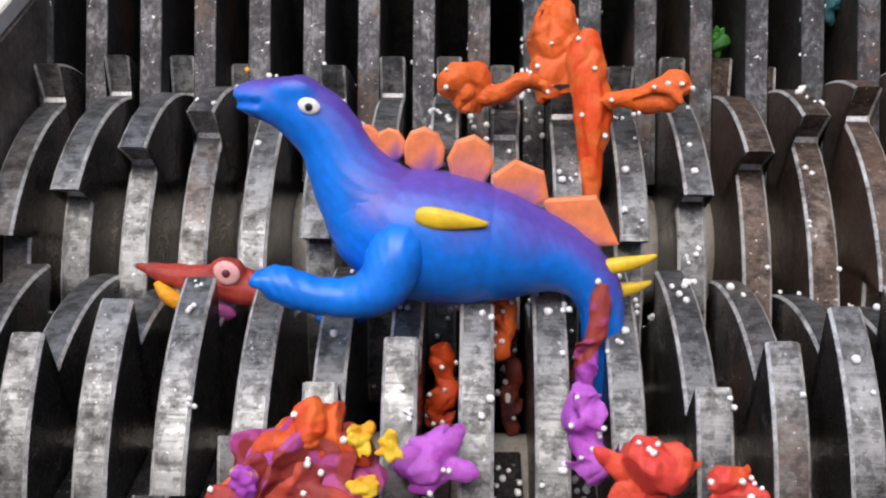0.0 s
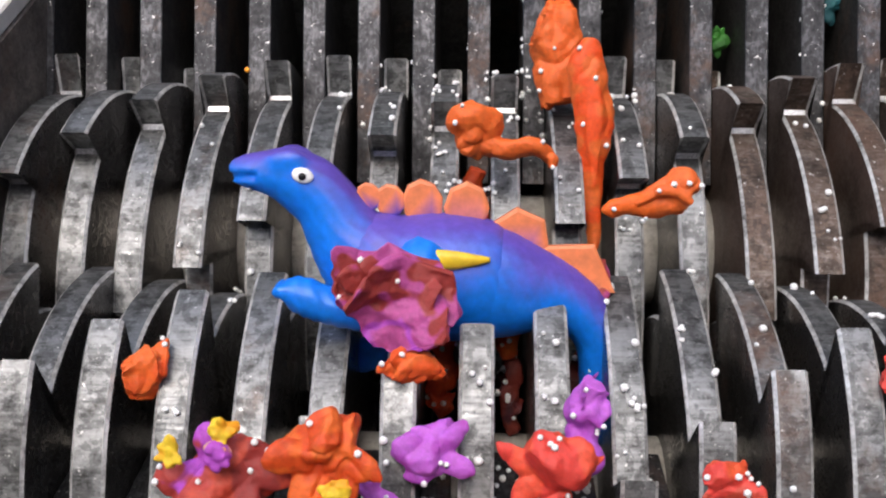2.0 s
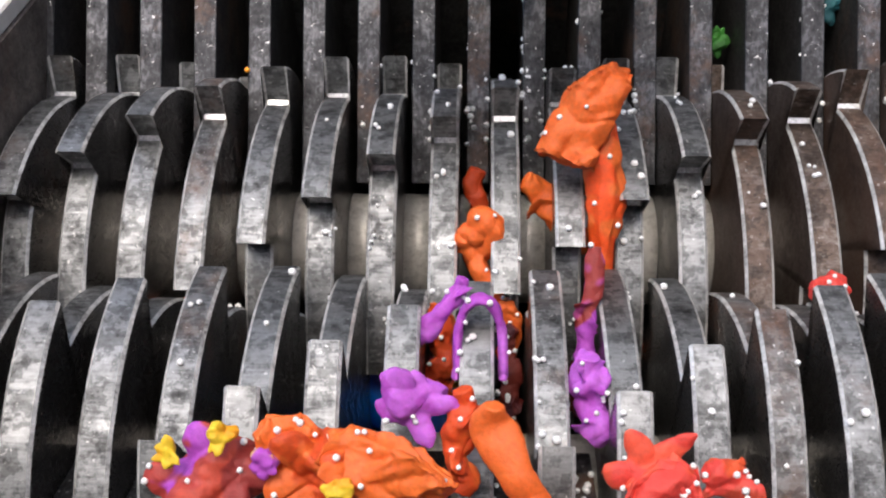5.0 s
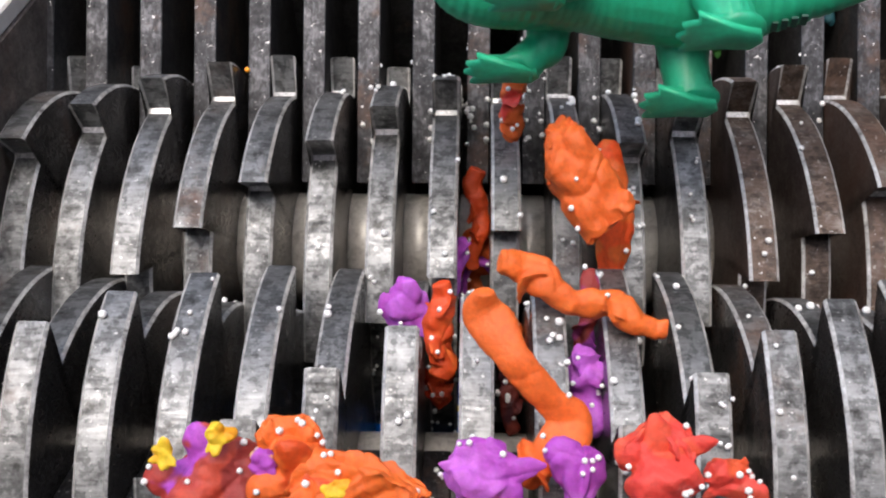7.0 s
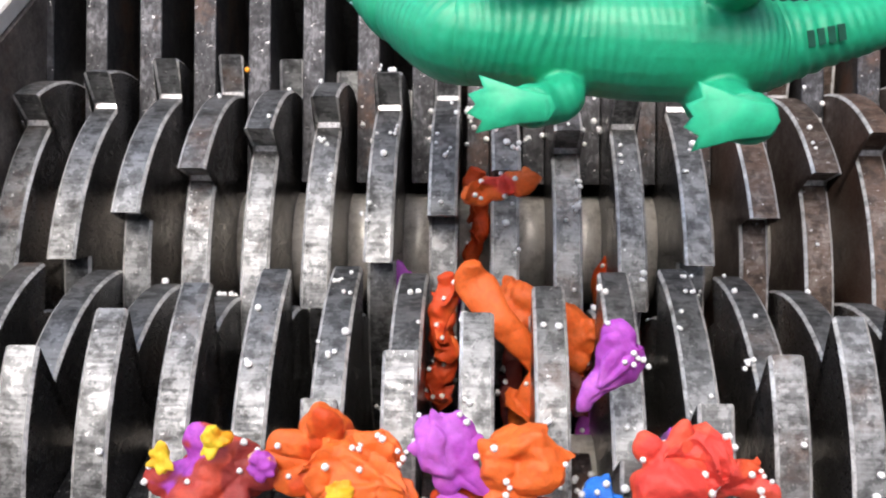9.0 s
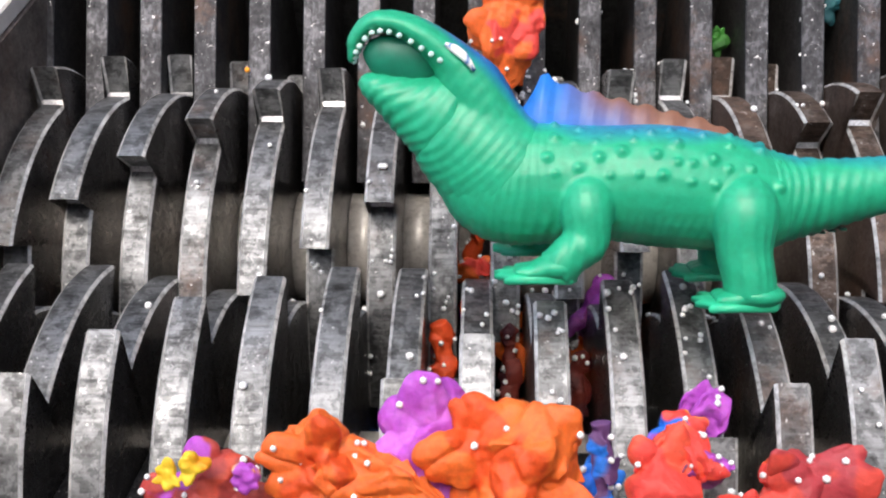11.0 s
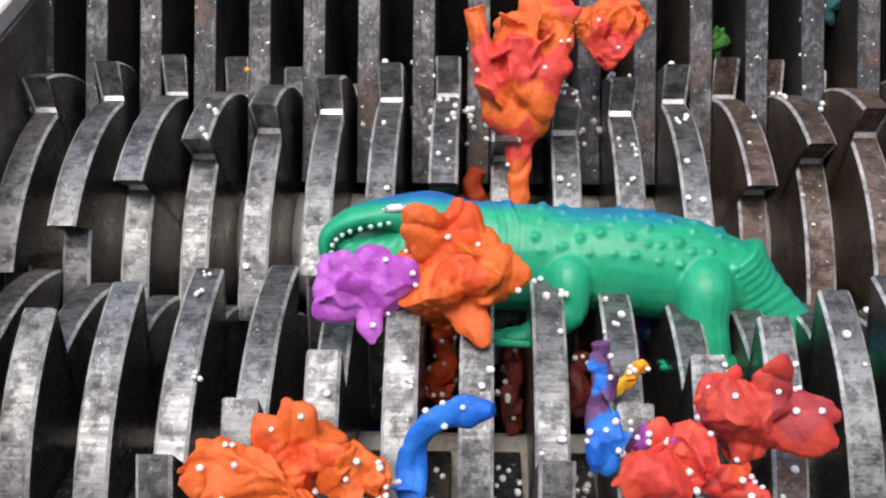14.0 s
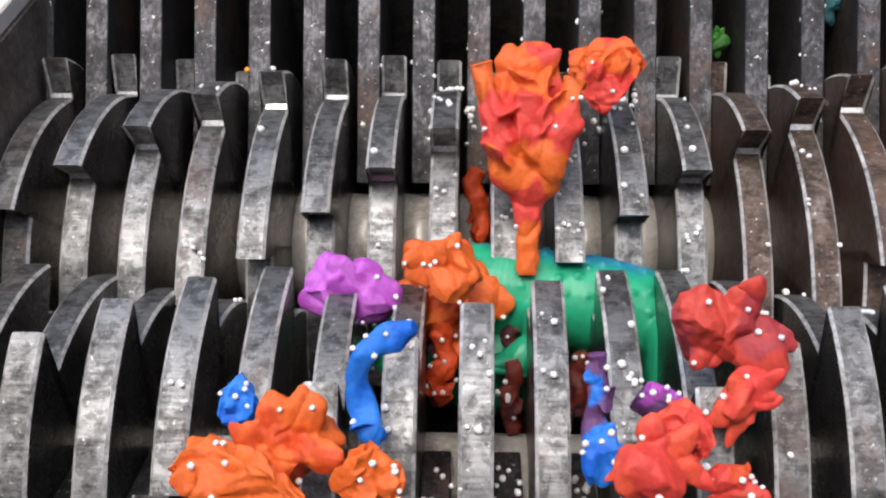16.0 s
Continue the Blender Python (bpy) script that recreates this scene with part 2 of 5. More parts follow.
def rotor(name, y, x_first, sign, first, last, label, rusty=99):
    hub = tagged(new(name), label, "shredder rotor", "shredder rotors")
    hub.matrix_basis = pose(0, y, H)
    disc = None
    for i in range(first, last + 1):
        m = pose(x_first + i * PITCH, 0, 0, -12 * i)
        if disc is None:
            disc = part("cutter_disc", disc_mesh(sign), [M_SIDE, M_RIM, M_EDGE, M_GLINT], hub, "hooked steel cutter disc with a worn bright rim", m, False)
            rust_data = disc.data.copy()
            rust_data.materials[0], rust_data.materials[1] = M_RUST_SIDE, M_RUST
        else:
            ob = new("cutter_disc", disc.data if i < rusty else rust_data)
            ob.parent, ob.matrix_basis = hub, m
            tagged(ob, "hooked steel cutter disc with a worn bright rim" if i < rusty else "brown rusted hooked steel cutter disc")
    bm = bmesh.new()
    bmesh.ops.create_cone(bm, cap_ends=True, segments=6, radius1=0.036, radius2=0.036, depth=0.80)
    part("shaft", bm, M_SIDE, hub, "", pose(0.01, 0, 0, 0, 90, 0), False)
    spacer = None
    for i in range(first, last):
        m = pose(x_first + (i + 0.5) * PITCH, 0, 0, 40 * i)
        if spacer is None:
            bm = bmesh.new()
            bmesh.ops.create_cone(bm, cap_ends=True, segments=48, radius1=0.0405, radius2=0.0405, depth=0.0214, matrix=Matrix.Rotation(radians(90), 4, "Y"))
            spacer = part("spacer_ring", bm, M_SPACER, hub, "bright turned spacer ring", m)
        else:
            ob = new("spacer_ring", spacer.data)
            ob.parent, ob.matrix_basis = hub, m
    return hub


near_rotor = rotor("rotor", 0, X_NEAR, -1, -1, 14, "near steel rotor of staggered hooked discs on a shaft")
far_rotor = rotor("rotor", AXES, X_FAR, 1, -1, 14, "steel rotor of staggered hooked discs turning against the other", 11)
NEAR_TURN = ((0, 94.35), (1.5, 133.75), (3.5, 185.8), (7, 277.8), (9, 330.6), (9.2, 335.9), (12.5, 423.2), (14.5, 475.5), (16, 514.4))
FAR_TURN = ((0, 59.8), (1.5, 27.0), (3.5, -16.6), (7, -93.8), (9, -138.1), (9.2, -142.6), (12.5, -216.4), (14.5, -260.7), (16, -293.6))


def turn_at(table, t):
    return float(np.interp(t, [a for a, _ in table], [b for _, b in table]))


# ---------------------------------------------------------------- soft shapes
def smooth_path(pts, n):
    """Catmull-Rom through rows of numbers."""
    pts = [np.array(p, float) for p in pts]
    pts = [2 * pts[0] - pts[1], *pts, 2 * pts[-1] - pts[-2]]
    out = []
    for i in range(1, len(pts) - 2):
        a, b, c, d = pts[i - 1:i + 3]
        for k in range(n):
            t = k / n
            out.append(0.5 * (2 * b + (c - a) * t + (2 * a - 5 * b + 4 * c - d) * t * t + (3 * b - a - 3 * c + d) * t ** 3))
    return out + [pts[-2]]


def tube(bm, rows, sides=20, steps=5, rough=0.0, seed=0.0, crease=0.0):
    """A closed tube; rows: x, y, z, half width in the ring's first and second direction. crease: depth of skin folds across it."""
    path = smooth_path(rows, steps)
    rings = []
    prev = None
    for i, p in enumerate(path):
        a, b = path[max(i - 1, 0)][:3], path[min(i + 1, len(path) - 1)][:3]
        d = Vector(b - a).normalized()
        side = Vector((0, 1, 0)) if abs(d.y) < 0.8 else Vector((1, 0, 0))
        side = (prev if prev else side)
        side = (side - d * side.dot(d)).normalized()
        prev = side
        up = d.cross(side)
        c = Vector(p[:3])
        ring = []
        fold = 1 - crease * (0.5 + 0.5 * math.sin(i * 2.4 + seed))
        for k in range(sides):
            t = 2 * math.pi * k / sides
            o = side * (max(p[3], 1e-4) * math.cos(t)) + up * (max(p[4], 1e-4) * math.sin(t))
            q = c + o * fold
            if rough:
                w = noise.noise(q * 60 + Vector((seed, seed, seed))) + 0.5 * noise.noise(q * 150)
                q = q + o * rough * w
            ring.append(bm.verts.new(q))
        rings.append(ring)
    for r0, r1 in zip(rings, rings[1:]):
        for k in range(sides):
            bm.faces.new((r0[k], r0[(k + 1) % sides], r1[(k + 1) % sides], r1[k]))
    bm.faces.new(list(reversed(rings[0])))
    bm.faces.new(rings[-1])
    return bm


def lump(bm, centre, size, level=3, rough=0.15, seed=0.0, freq=1.6, turn=None):
    """A blob with noise on it."""
    made = bmesh.ops.create_icosphere(bm, subdivisions=level, radius=1.0)["verts"]
    off = Vector((seed * 3.1, seed * 1.7, -seed * 2.3))
    for v in made:
        d = v.co.copy()
        w = noise.noise(d * freq + off) + 0.5 * noise.noise(d * freq * 2.3 + off) + 0.25 * noise.noise(d * freq * 5 + off)
        q = Vector([d[i] * size[i] for i in range(3)]) * (1 + rough * w)
        if turn:
            q = turn @ q
        v.co = q + Vector(centre)
    return made


def fused(bm, voxel, smooth=2):
    """The union of all shapes in bm as one skin."""
    me = bpy.data.meshes.new("raw")
    bm.to_mesh(me)
    bm.free()
    ob = new("raw", me)
    mod = ob.modifiers.new("skin", "REMESH")
    mod.mode, mod.voxel_size = "VOXEL", voxel
    made = bpy.data.meshes.new_from_object(ob.evaluated_get(bpy.context.evaluated_depsgraph_get()))
    out = bmesh.new()
    out.from_mesh(made)
    bpy.data.objects.remove(ob)
    bpy.data.meshes.remove(me)
    bpy.data.meshes.remove(made)
    for _ in range(smooth):
        bmesh.ops.smooth_vert(out, verts=out.verts, factor=0.5, use_axis_x=True, use_axis_y=True, use_axis_z=True)
    return out


def crumpled(bm, depth, freq, seed):
    """Push the skin in along sharp folds and out in small bumps."""
    bm.normal_update()
    off = Vector((seed * 1.3, seed * 0.7, seed * 2.1))
    moves = []
    for v in bm.verts:
        p = v.co * freq + off
        fold = 1 - min(1, abs(noise.noise(p + 0.6 * Vector((noise.noise(p * 0.7), noise.noise(p * 0.9 + off), 0)))) * 3.2)
        fine = noise.noise(p * 2.3) * 0.5 + noise.noise(p * 5.3) * 0.2 + noise.noise(p * 13) * 0.12
        moves.append(v.normal * (depth * (-0.8 * fold * fold * fold + 0.8 * fine)))
    for v, m in zip(bm.verts, moves):
        v.co += m
    return bm


def torn(bm, rng, seed):
    """Flatten the skin along a few rough tear planes."""
    for _ in range(5):
        n = Vector((rng.uniform(-1, 1), rng.uniform(-1.0, 0.2), rng.uniform(-1, 1))).normalized()
        reach = max(v.co.dot(n) for v in bm.verts)
        d = reach * rng.uniform(0.62, 0.8)
        for v in bm.verts:
            over = v.co.dot(n) - d
            if over > 0:
                v.co -= n * (over * 0.85 + 0.06 * reach * noise.noise(v.co * 180 + Vector((seed, 0, seed))))


def wrinkled(bm, depth, freq, axis=(1, 0, 0), cross=0.35, where=None):
    """Fine moulded skin folds across an axis."""
    bm.normal_update()
    a = Vector(axis)
    for v in bm.verts:
        w = math.sin(v.co.dot(a) * freq + 11 * noise.noise(v.co * 26)) * (0.5 + 0.8 * noise.noise(v.co * 17 + Vector((5, 1, 2)))) + cross * noise.noise(v.co * 140)
        v.co += v.normal * (depth * w * (where(v.co) if where else 1))
    return bm


def paint(bm, rule, normals=False):
    """Fill the colour layer from a rule on the place of each point."""
    layer = bm.verts.layers.float_color.new("paint")
    bm.normal_update()
    for v in bm.verts:
        v[layer] = (*(rule(v.co, v.normal) if normals else rule(v.co)), 1)


def blend(a, b, t):
    t = min(max(t, 0), 1)
    return tuple(x + (y - x) * t for x, y in zip(a, b))


BLUE, VIOLET = (0.004, 0.19, 0.78), (0.11, 0.07, 0.42)
PLATE, YELLOW, WHITE, BLACK = (0.85, 0.25, 0.10), (0.82, 0.56, 0.03), (0.88, 0.88, 0.86), (0.01, 0.01, 0.012)
GREEN, DEEP, TEAL = (0.018, 0.39, 0.2), (0.01, 0.2, 0.12), (0.02, 0.16, 0.45)
U = 0.00034     # modelling unit of the toys


def units(rows):
    return [[v * U for v in row] for row in rows]


# ---------------------------------------------------------------- blue plated dinosaur toy
def blue_dinosaur():
    toy = tagged(new("toy_dinosaur"), "blue and violet rubber plated dinosaur toy pulled between discs", "toy dinosaur", "toy dinosaurs")

    def skin(co, way):
        up = way.dot(Vector((0.3, 0, 0.95)))
        return blend(BLUE, VIOLET, (up - 0.02 + 0.3 * noise.noise(co * 40)) / 0.75)

    def torso(name, rows):
        bm = bmesh.new()
        tube(bm, units(rows), 24, 5)
        bm = wrinkled(fused(bm, 0.0018, 5), 0.00016, 1100, (1, 0, 0.6), 1.2)
        paint(bm, skin, True)
        return part(name, bm, M_TOY, toy)

    chest = torso("chest", [(-140, 0, 62, 20, 22), (-132, 0, 58, 46, 48), (-114, 0, 48, 62, 65), (-88, 0, 32, 78, 82), (-60, 0, 12, 91, 95), (-10, 0, -10, 100, 108), (55, 0, -22, 98, 108), (110, 0, -29, 88, 98), (132, 0, -32, 70, 78), (140, 0, -33, 20, 22)])
    rump = torso("rump", [(28, 0, -18, 20, 22), (38, 0, -19, 80, 88), (75, 0, -24, 91, 101), (110, 0, -29, 87, 97), (145, 0, -34, 80, 90), (215, 0, -46, 58, 64), (268, 0, -74, 46, 48), (298, 0, -120, 40, 40), (304, 0, -190, 34, 34), (300, 0, -260, 26, 26), (296, 0, -310, 14, 14)])
    legs = []
    for side in (-1, 1):
        bm = bmesh.new()
        y = side * 92
        tube(bm, units([(-12, side * 58, 10, 34, 34), (-26, side * 78, -25, 48, 46), (-42, y, -76, 44, 43), (-85, y, -102, 36, 34), (-145, y, -106, 32, 30), (-190, y, -98, 33, 32), (-218, y, -90, 28, 27), (-232, y, -88, 16, 16)]), 16, 5)
        for toe in (-18, 0, 18):
            lump(bm, (-232 * U, (y + toe) * U, -90 * U), (20 * U, 11 * U, 14 * U), 2, 0.05)
        bm = wrinkled(fused(bm, 0.0018, 3), 0.0004, 900, (1, 0, 0.4))
        paint(bm, lambda co: BLUE)
        legs.append(part("leg", bm, M_TOY, toy))
    # head and neck nod on the body
    neck = new("head_and_neck")
    neck.parent = toy
    bm = bmesh.new()
    tube(bm, units([(-294, 0, 208, 5, 5), (-289, 0, 208, 20, 17), (-270, 0, 206, 31, 27), (-235, 0, 202, 38, 36), (-200, 0, 194, 43, 48), (-167, 0, 174, 46, 54), (-138, 0, 142, 49, 55), (-120, 0, 104, 56, 62), (-100, 0, 70, 66, 73), (-76, 0, 38, 76, 84), (-48, 0, 12, 78, 86), (-30, 0, 0, 40, 44)]), 24, 5)
    # brow ridges
    for side in (-1, 1):
        lump(bm, (-192 * U, side * 30 * U, 222 * U), (36 * U, 15 * U, 20 * U), 2, 0.05)
    bm = wrinkled(fused(bm, 0.0022, 4), 0.0003, 800, (0.8, 0, 1))
    # mouth slit pressed into the snout
    for v in bm.verts:
        x, z = v.co.x / U, v.co.z / U
        if x < -246 and abs(z - 199) < 5.5:
            v.co.y *= 0.8
            v.co.x += 5 * U
    paint(bm, skin, True)
    head = part("head", bm, M_TOY, neck)
    for side in (-1, 1):
        bm = bmesh.new()
        lump(bm, (-166 * U, side * 45 * U, 198 * U), (18 * U, 6 * U, 13 * U), 3, 0.0, 0, 1.6, Matrix.Rotation(radians(18), 3, "Y"))
        paint(bm, lambda co: WHITE)
        eye = part("eye", bm, M_TOY, neck, "white painted eye with a black pupil")
        bm = bmesh.new()
        lump(bm, (-166 * U, side * 50.5 * U, 197 * U), (6.5 * U, 2.5 * U, 6.5 * U), 2, 0.0)
        paint(bm, lambda co: BLACK)
        part("pupil", bm, M_TOY, eye)
    # plates along the back
    plates = []
    for x, z, w, h, tilt, sides in ((-80, 142, 20, 24, -25, 10), (-44, 132, 25, 28, -15, 9), (10, 122, 34, 40, -8, 9), (84, 106, 38, 44, 8, 8), (164, 66, 50, 44, 22, 6), (262, 10, 74, 50, 30, 4)):
        bm = bmesh.new()
        rim = [(w * U * math.cos(2 * math.pi * k / sides), h * U * math.sin(2 * math.pi * k / sides)) for k in range(sides)]
        rings = []
        for y, k in ((-7, 0.86), (-5, 1.0), (5, 1.0), (7, 0.86)):
            rings.append([bm.verts.new((a * k, y * U, b * k)) for a, b in rim])
        for r0, r1 in zip(rings, rings[1:]):
            for k in range(sides):
                bm.faces.new((r0[k], r0[(k + 1) % sides], r1[(k + 1) % sides], r1[k]))
        bm.faces.new(rings[0]), bm.faces.new(list(reversed(rings[-1])))
        bmesh.ops.recalc_face_normals(bm, faces=bm.faces)
        paint(bm, lambda co: blend(VIOLET, PLATE, (co.z / (h * U) + 0.75) / 0.25))
        plates.append((part("back_plate", bm, M_TOY, rump if x > 150 else chest, "orange back plate", pose(x * U, 0, z * U, 0, tilt, 0), False), x, z, tilt))
    for side in (-1, 1):
        # yellow horn painted on the flank
        bm = bmesh.new()
        tube(bm, units([(2, side * 90, 36, 6, 10), (16, side * 93, 35, 8, 16), (44, side * 94, 31, 9, 17), (82, side * 90, 26, 8, 11), (112, side * 84, 22, 4, 4)]), 12, 4)
        paint(bm, lambda co: blend(YELLOW, (0.7, 0.42, 0.03), noise.noise(co * 300) * 1.2 - 0.1))
        part("side_horn", bm, M_TOY, chest, "yellow painted side horn")
    spikes = []
    for x, z, y in ((308, -56, -14), (306, -108, 14)):
        bm = bmesh.new()
        tube(bm, units([(x - 25, y, z - 10, 8, 10), (x + 10, y, z - 4, 9, 14), (x + 50, y, z + 4, 7, 10), (x + 78, y, z + 14, 2, 3)]), 10, 4)
        paint(bm, lambda co: YELLOW)
        spikes.append(part("tail_spike", bm, M_TOY, rump, "yellow tail spike"))
    return toy, neck, legs, spikes, plates, rump


# ---------------------------------------------------------------- green finned dinosaur toy
def green_dinosaur():
    toy = tagged(new("toy_dinosaur"), "green rubber dinosaur toy with open jaws and blue fin", "toy dinosaur", "toy dinosaurs")

    def skin(co):
        return blend(GREEN, TEAL, (co.z / U - np.interp(co.x / U, (150, 240, 400, 540), (62, 34, 42, 66)) - abs(co.y) / U * 0.15 + 20 * noise.noise(co * 40)) / 45)

    bm = bmesh.new()
    tube(bm, units([(-292, 0, 50, 20, 22), (-280, 0, 42, 48, 52), (-258, 0, 22, 66, 76), (-212, 0, -4, 80, 96), (-150, 0, -4, 84, 96), (-65, 0, 2, 86, 90), (28, 0, 2, 92, 96), (120, 0, -4, 88, 92), (185, 0, -12, 76, 82),
                    (222, 0, -10, 66, 71), (240, 0, -8, 50, 54), (246, 0, -8, 15, 15)]), 24, 6)
    for side in (-1, 1):
        for x, r, k in ((-85, 42, -1), (150, 52, 0.8)):
            d = 26 if x < 0 else 0
            tube(bm, units([(x, side * 40, 5, r * 0.7, r * 0.7), (x, side * 74, -20, r * 0.98, r * 0.98), (x + 2, side * 88, -75, r * 0.82, r * 0.82), (x + k * 14, side * 96, d - 114, r * 0.76, r * 0.76), (x + k * 34 - 10, side * 100, d - 146, r * 0.78, r * 0.72)]), 16, 5)
    bm = fused(bm, 0.0013, 4)
    # skin folds on throat and belly, knobs on the upper flank
    wrinkled(bm, 0.00034, 1250, where=lambda co: 0.2 if co.z > -30 * U and -150 * U < co.x < 230 * U else 1.0)
    knobs = []
    for i in range(420):
        x = random.uniform(-150, 235)
        t = radians(random.uniform(14, 80))
        t = t if i % 2 else math.pi - t
        rad = np.interp(x, (-230, -100, 28, 120, 185, 235), (84, 90, 94, 90, 78, 64))
        cz = np.interp(x, (-230, -65, 120, 235), (0, 2, -4, -10))
        k = (x, rad * math.cos(t), cz + (rad + 3) * math.sin(t), random.choice((6, 7, 8, 9, 10)))
        if all(math.dist(k[:3], o[:3]) > 1.75 * (k[3] + o[3]) for o in knobs):
            knobs.append(k)
    for side in (-1, 1):
        for _ in range(16):
            knobs.append((150 + random.uniform(-40, 40), side * 138, random.uniform(-110, -20), random.choice((6, 7, 8))))
    knobs = np.array(knobs) * U
    bm.normal_update()
    for v in bm.verts:
        d = ((knobs[:, :3] - v.co) ** 2).sum(axis=1) / knobs[:, 3] ** 2
        k = d.argmin()
        if d[k] < 4:
            v.co += v.normal * (0.85 * knobs[k, 3] * math.exp(-1.3 * d[k] ** 1.5))
    paint(bm, skin)
    part("body", bm, M_TOY, toy)
    bm = bmesh.new()
    tube(bm, units([(172, 0, -8, 30, 32), (184, 0, -9, 70, 75), (222, 0, -8, 66, 70), (262, 0, -3, 58, 61), (310, 0, 6, 51, 53), (360, 0, 17, 46, 47), (416, 0, 31, 39, 40), (480, 0, 50, 27, 28), (540, 0, 70, 6, 6)]), 24, 6)
    bm = wrinkled(fused(bm, 0.0016, 4), 0.0006, 900)
    paint(bm, skin)
    tail = part("tail", bm, M_TOY, toy)
    neck = new("head_and_neck")
    neck.parent = toy
    bm = bmesh.new()
    # throat and lower jaw
    tube(bm, units([(-186, 0, -14, 66, 80), (-240, 0, 4, 80, 97), (-294, 0, 52, 72, 88), (-336, 0, 92, 58, 72), (-352, 0, 104, 36, 44)]), 24, 6)
    # cranium and hooked upper jaw
    tube(bm, units([(-215, 0, 30, 50, 50), (-262, 0, 84, 54, 54), (-296, 0, 146, 54, 52), (-322, 0, 186, 52, 34), (-366, 0, 226, 48, 24), (-408, 0, 246, 44, 19), (-442, 0, 246, 37, 17), (-464, 0, 228, 28, 14), (-474, 0, 200, 18, 9), (-474, 0, 186, 8, 5)]), 24, 6)
    bm = wrinkled(fused(bm, 0.0016, 3), 0.00045, 1100, (0.75, 0, -0.66))
    paint(bm, lambda co: blend(GREEN, TEAL, (co.z / U + 0.95 * co.x / U + 112 - abs(co.y) / U * 0.5) / 40 if co.x / U < -325 else (co.z / U + 1.1 * co.x / U + 168 - abs(co.y) / U * 0.6) / 40))
    part("head", bm, M_TOY, neck)
    bm = bmesh.new()
    tube(bm, units([(-304, 0, 88, 30, 34), (-318, 0, 88, 54, 62), (-342, 0, 98, 58, 74), (-383, 0, 116, 46, 52), (-423, 0, 138, 38, 32), (-450, 0, 152, 28, 20), (-464, 0, 158, 12, 9)]), 24, 6)
    bm = wrinkled(fused(bm, 0.0016, 3), 0.00045, 1100, (0.75, 0, -0.66))
    paint(bm, lambda co: GREEN)
    jaw = part("jaw", bm, M_TOY, neck)
    bm = bmesh.new()
    lump(bm, (-396 * U, 0, 190 * U), (64 * U, 20 * U, 38 * U), 3, 0.05, 1, 1.6, Matrix.Rotation(radians(12), 3, "Y"))
    paint(bm, lambda co: DEEP)
    part("mouth", bm, M_TOY, neck, "dark green open mouth")
    gum = smooth_path([(-332, 48, 184), (-366, 47, 207), (-406, 42, 230), (-440, 34, 232), (-464, 20, 208), (-472, 4, 190)], 5)
    for side in (-1, 1):
        for i, (x, y, z) in enumerate(gum[1:]):
            if i % 2 == 0:
                bm = bmesh.new()
                lump(bm, (x * U, side * y * U, z * U), (5.5 * U, 3.5 * U, 5 * U), 1, 0)
                paint(bm, lambda co: (0.55, 0.78, 0.72))
                part("tooth", bm, M_TOY, neck, "pale painted tooth")
        bm = bmesh.new()
        tube(bm, units([(-330, side * 46, 212, 3, 3), (-316, side * 52, 204, 4, 7), (-300, side * 55, 190, 4, 6), (-288, side * 56, 172, 2, 3)]), 8, 4)
        paint(bm, lambda co: WHITE if abs(noise.noise(co * 90)) > 0.05 else TEAL)
        part("eye", bm, M_TOY, neck, "white painted slanting eye")
    # fin on the back
    bm = bmesh.new()
    n = 34
    low, high = [], []
    for i in range(n + 1):
        k = i / n
        x = -202 + 345 * k
        top = np.interp(k, (0, 0.06, 0.13, 0.17, 0.25, 0.45, 0.9, 1), (84, 124, 168, 160, 148, 134, 104, 84)) + (3 if i % 4 < 2 else -3)
        low.append(x), high.append(top)
    for y0, y1 in ((-1, 1),):
        f = [[bm.verts.new((x * U, y * U * (6 if j == 0 else 2.5), z * U)) for j, z in enumerate((70, h))] for y in (y0, y1) for x, h in zip(low, high)]
    a, b = f[:n + 1], f[n + 1:]
    for i in range(n):
        bm.faces.new((a[i][0], a[i + 1][0], a[i + 1][1], a[i][1]))
        bm.faces.new((b[i][0], b[i][1], b[i + 1][1], b[i + 1][0]))
        bm.faces.new((a[i][1], a[i + 1][1], b[i + 1][1], b[i][1]))
    bmesh.ops.recalc_face_normals(bm, faces=bm.faces)
    paint(bm, lambda co: blend((0.01, 0.17, 0.6), (0.22, 0.10, 0.06), (co.x / U + 125) / 60 + (co.z / U - 150 + 20 * noise.noise(co * 50)) / 60))
    fin = part("fin", bm, M_TOY, toy, "blue and brown back fin")
    for side in (-1, 1):
        for x, r in ((-105, 44), (195, 52)):
            y = side * 100
            d = 26 if x < 0 else 0
            bm = bmesh.new()
            lump(bm, ((x - 22) * U, y * U, (d - 140) * U), (r * 0.86 * U, r * 0.76 * U, 20 * U), 3, 0.05, side)
            for toe in (-1, 0, 1):
                lump(bm, ((x - 62) * U, (y + toe * r * 0.4) * U, (d - 148) * U), (28 * U, 13 * U, 11 * U), 2, 0.05, toe)
            bm = fused(bm, 0.002, 2)
            paint(bm, lambda co: GREEN)
            foot = part("foot", bm, M_TOY, toy)
            # webbed sole with three blunt points
            bm = bmesh.new()
            rim = [(r * 0.72, 0), (r * 0.5, 0.42 * r), (-20, 0.56 * r), (-80, 0.92 * r), (-72, 0.52 * r), (-94, 0.3 * r), (-82, 0), (-94, -0.3 * r), (-72, -0.52 * r), (-80, -0.92 * r), (-20, -0.56 * r), (r * 0.5, -0.42 * r)]
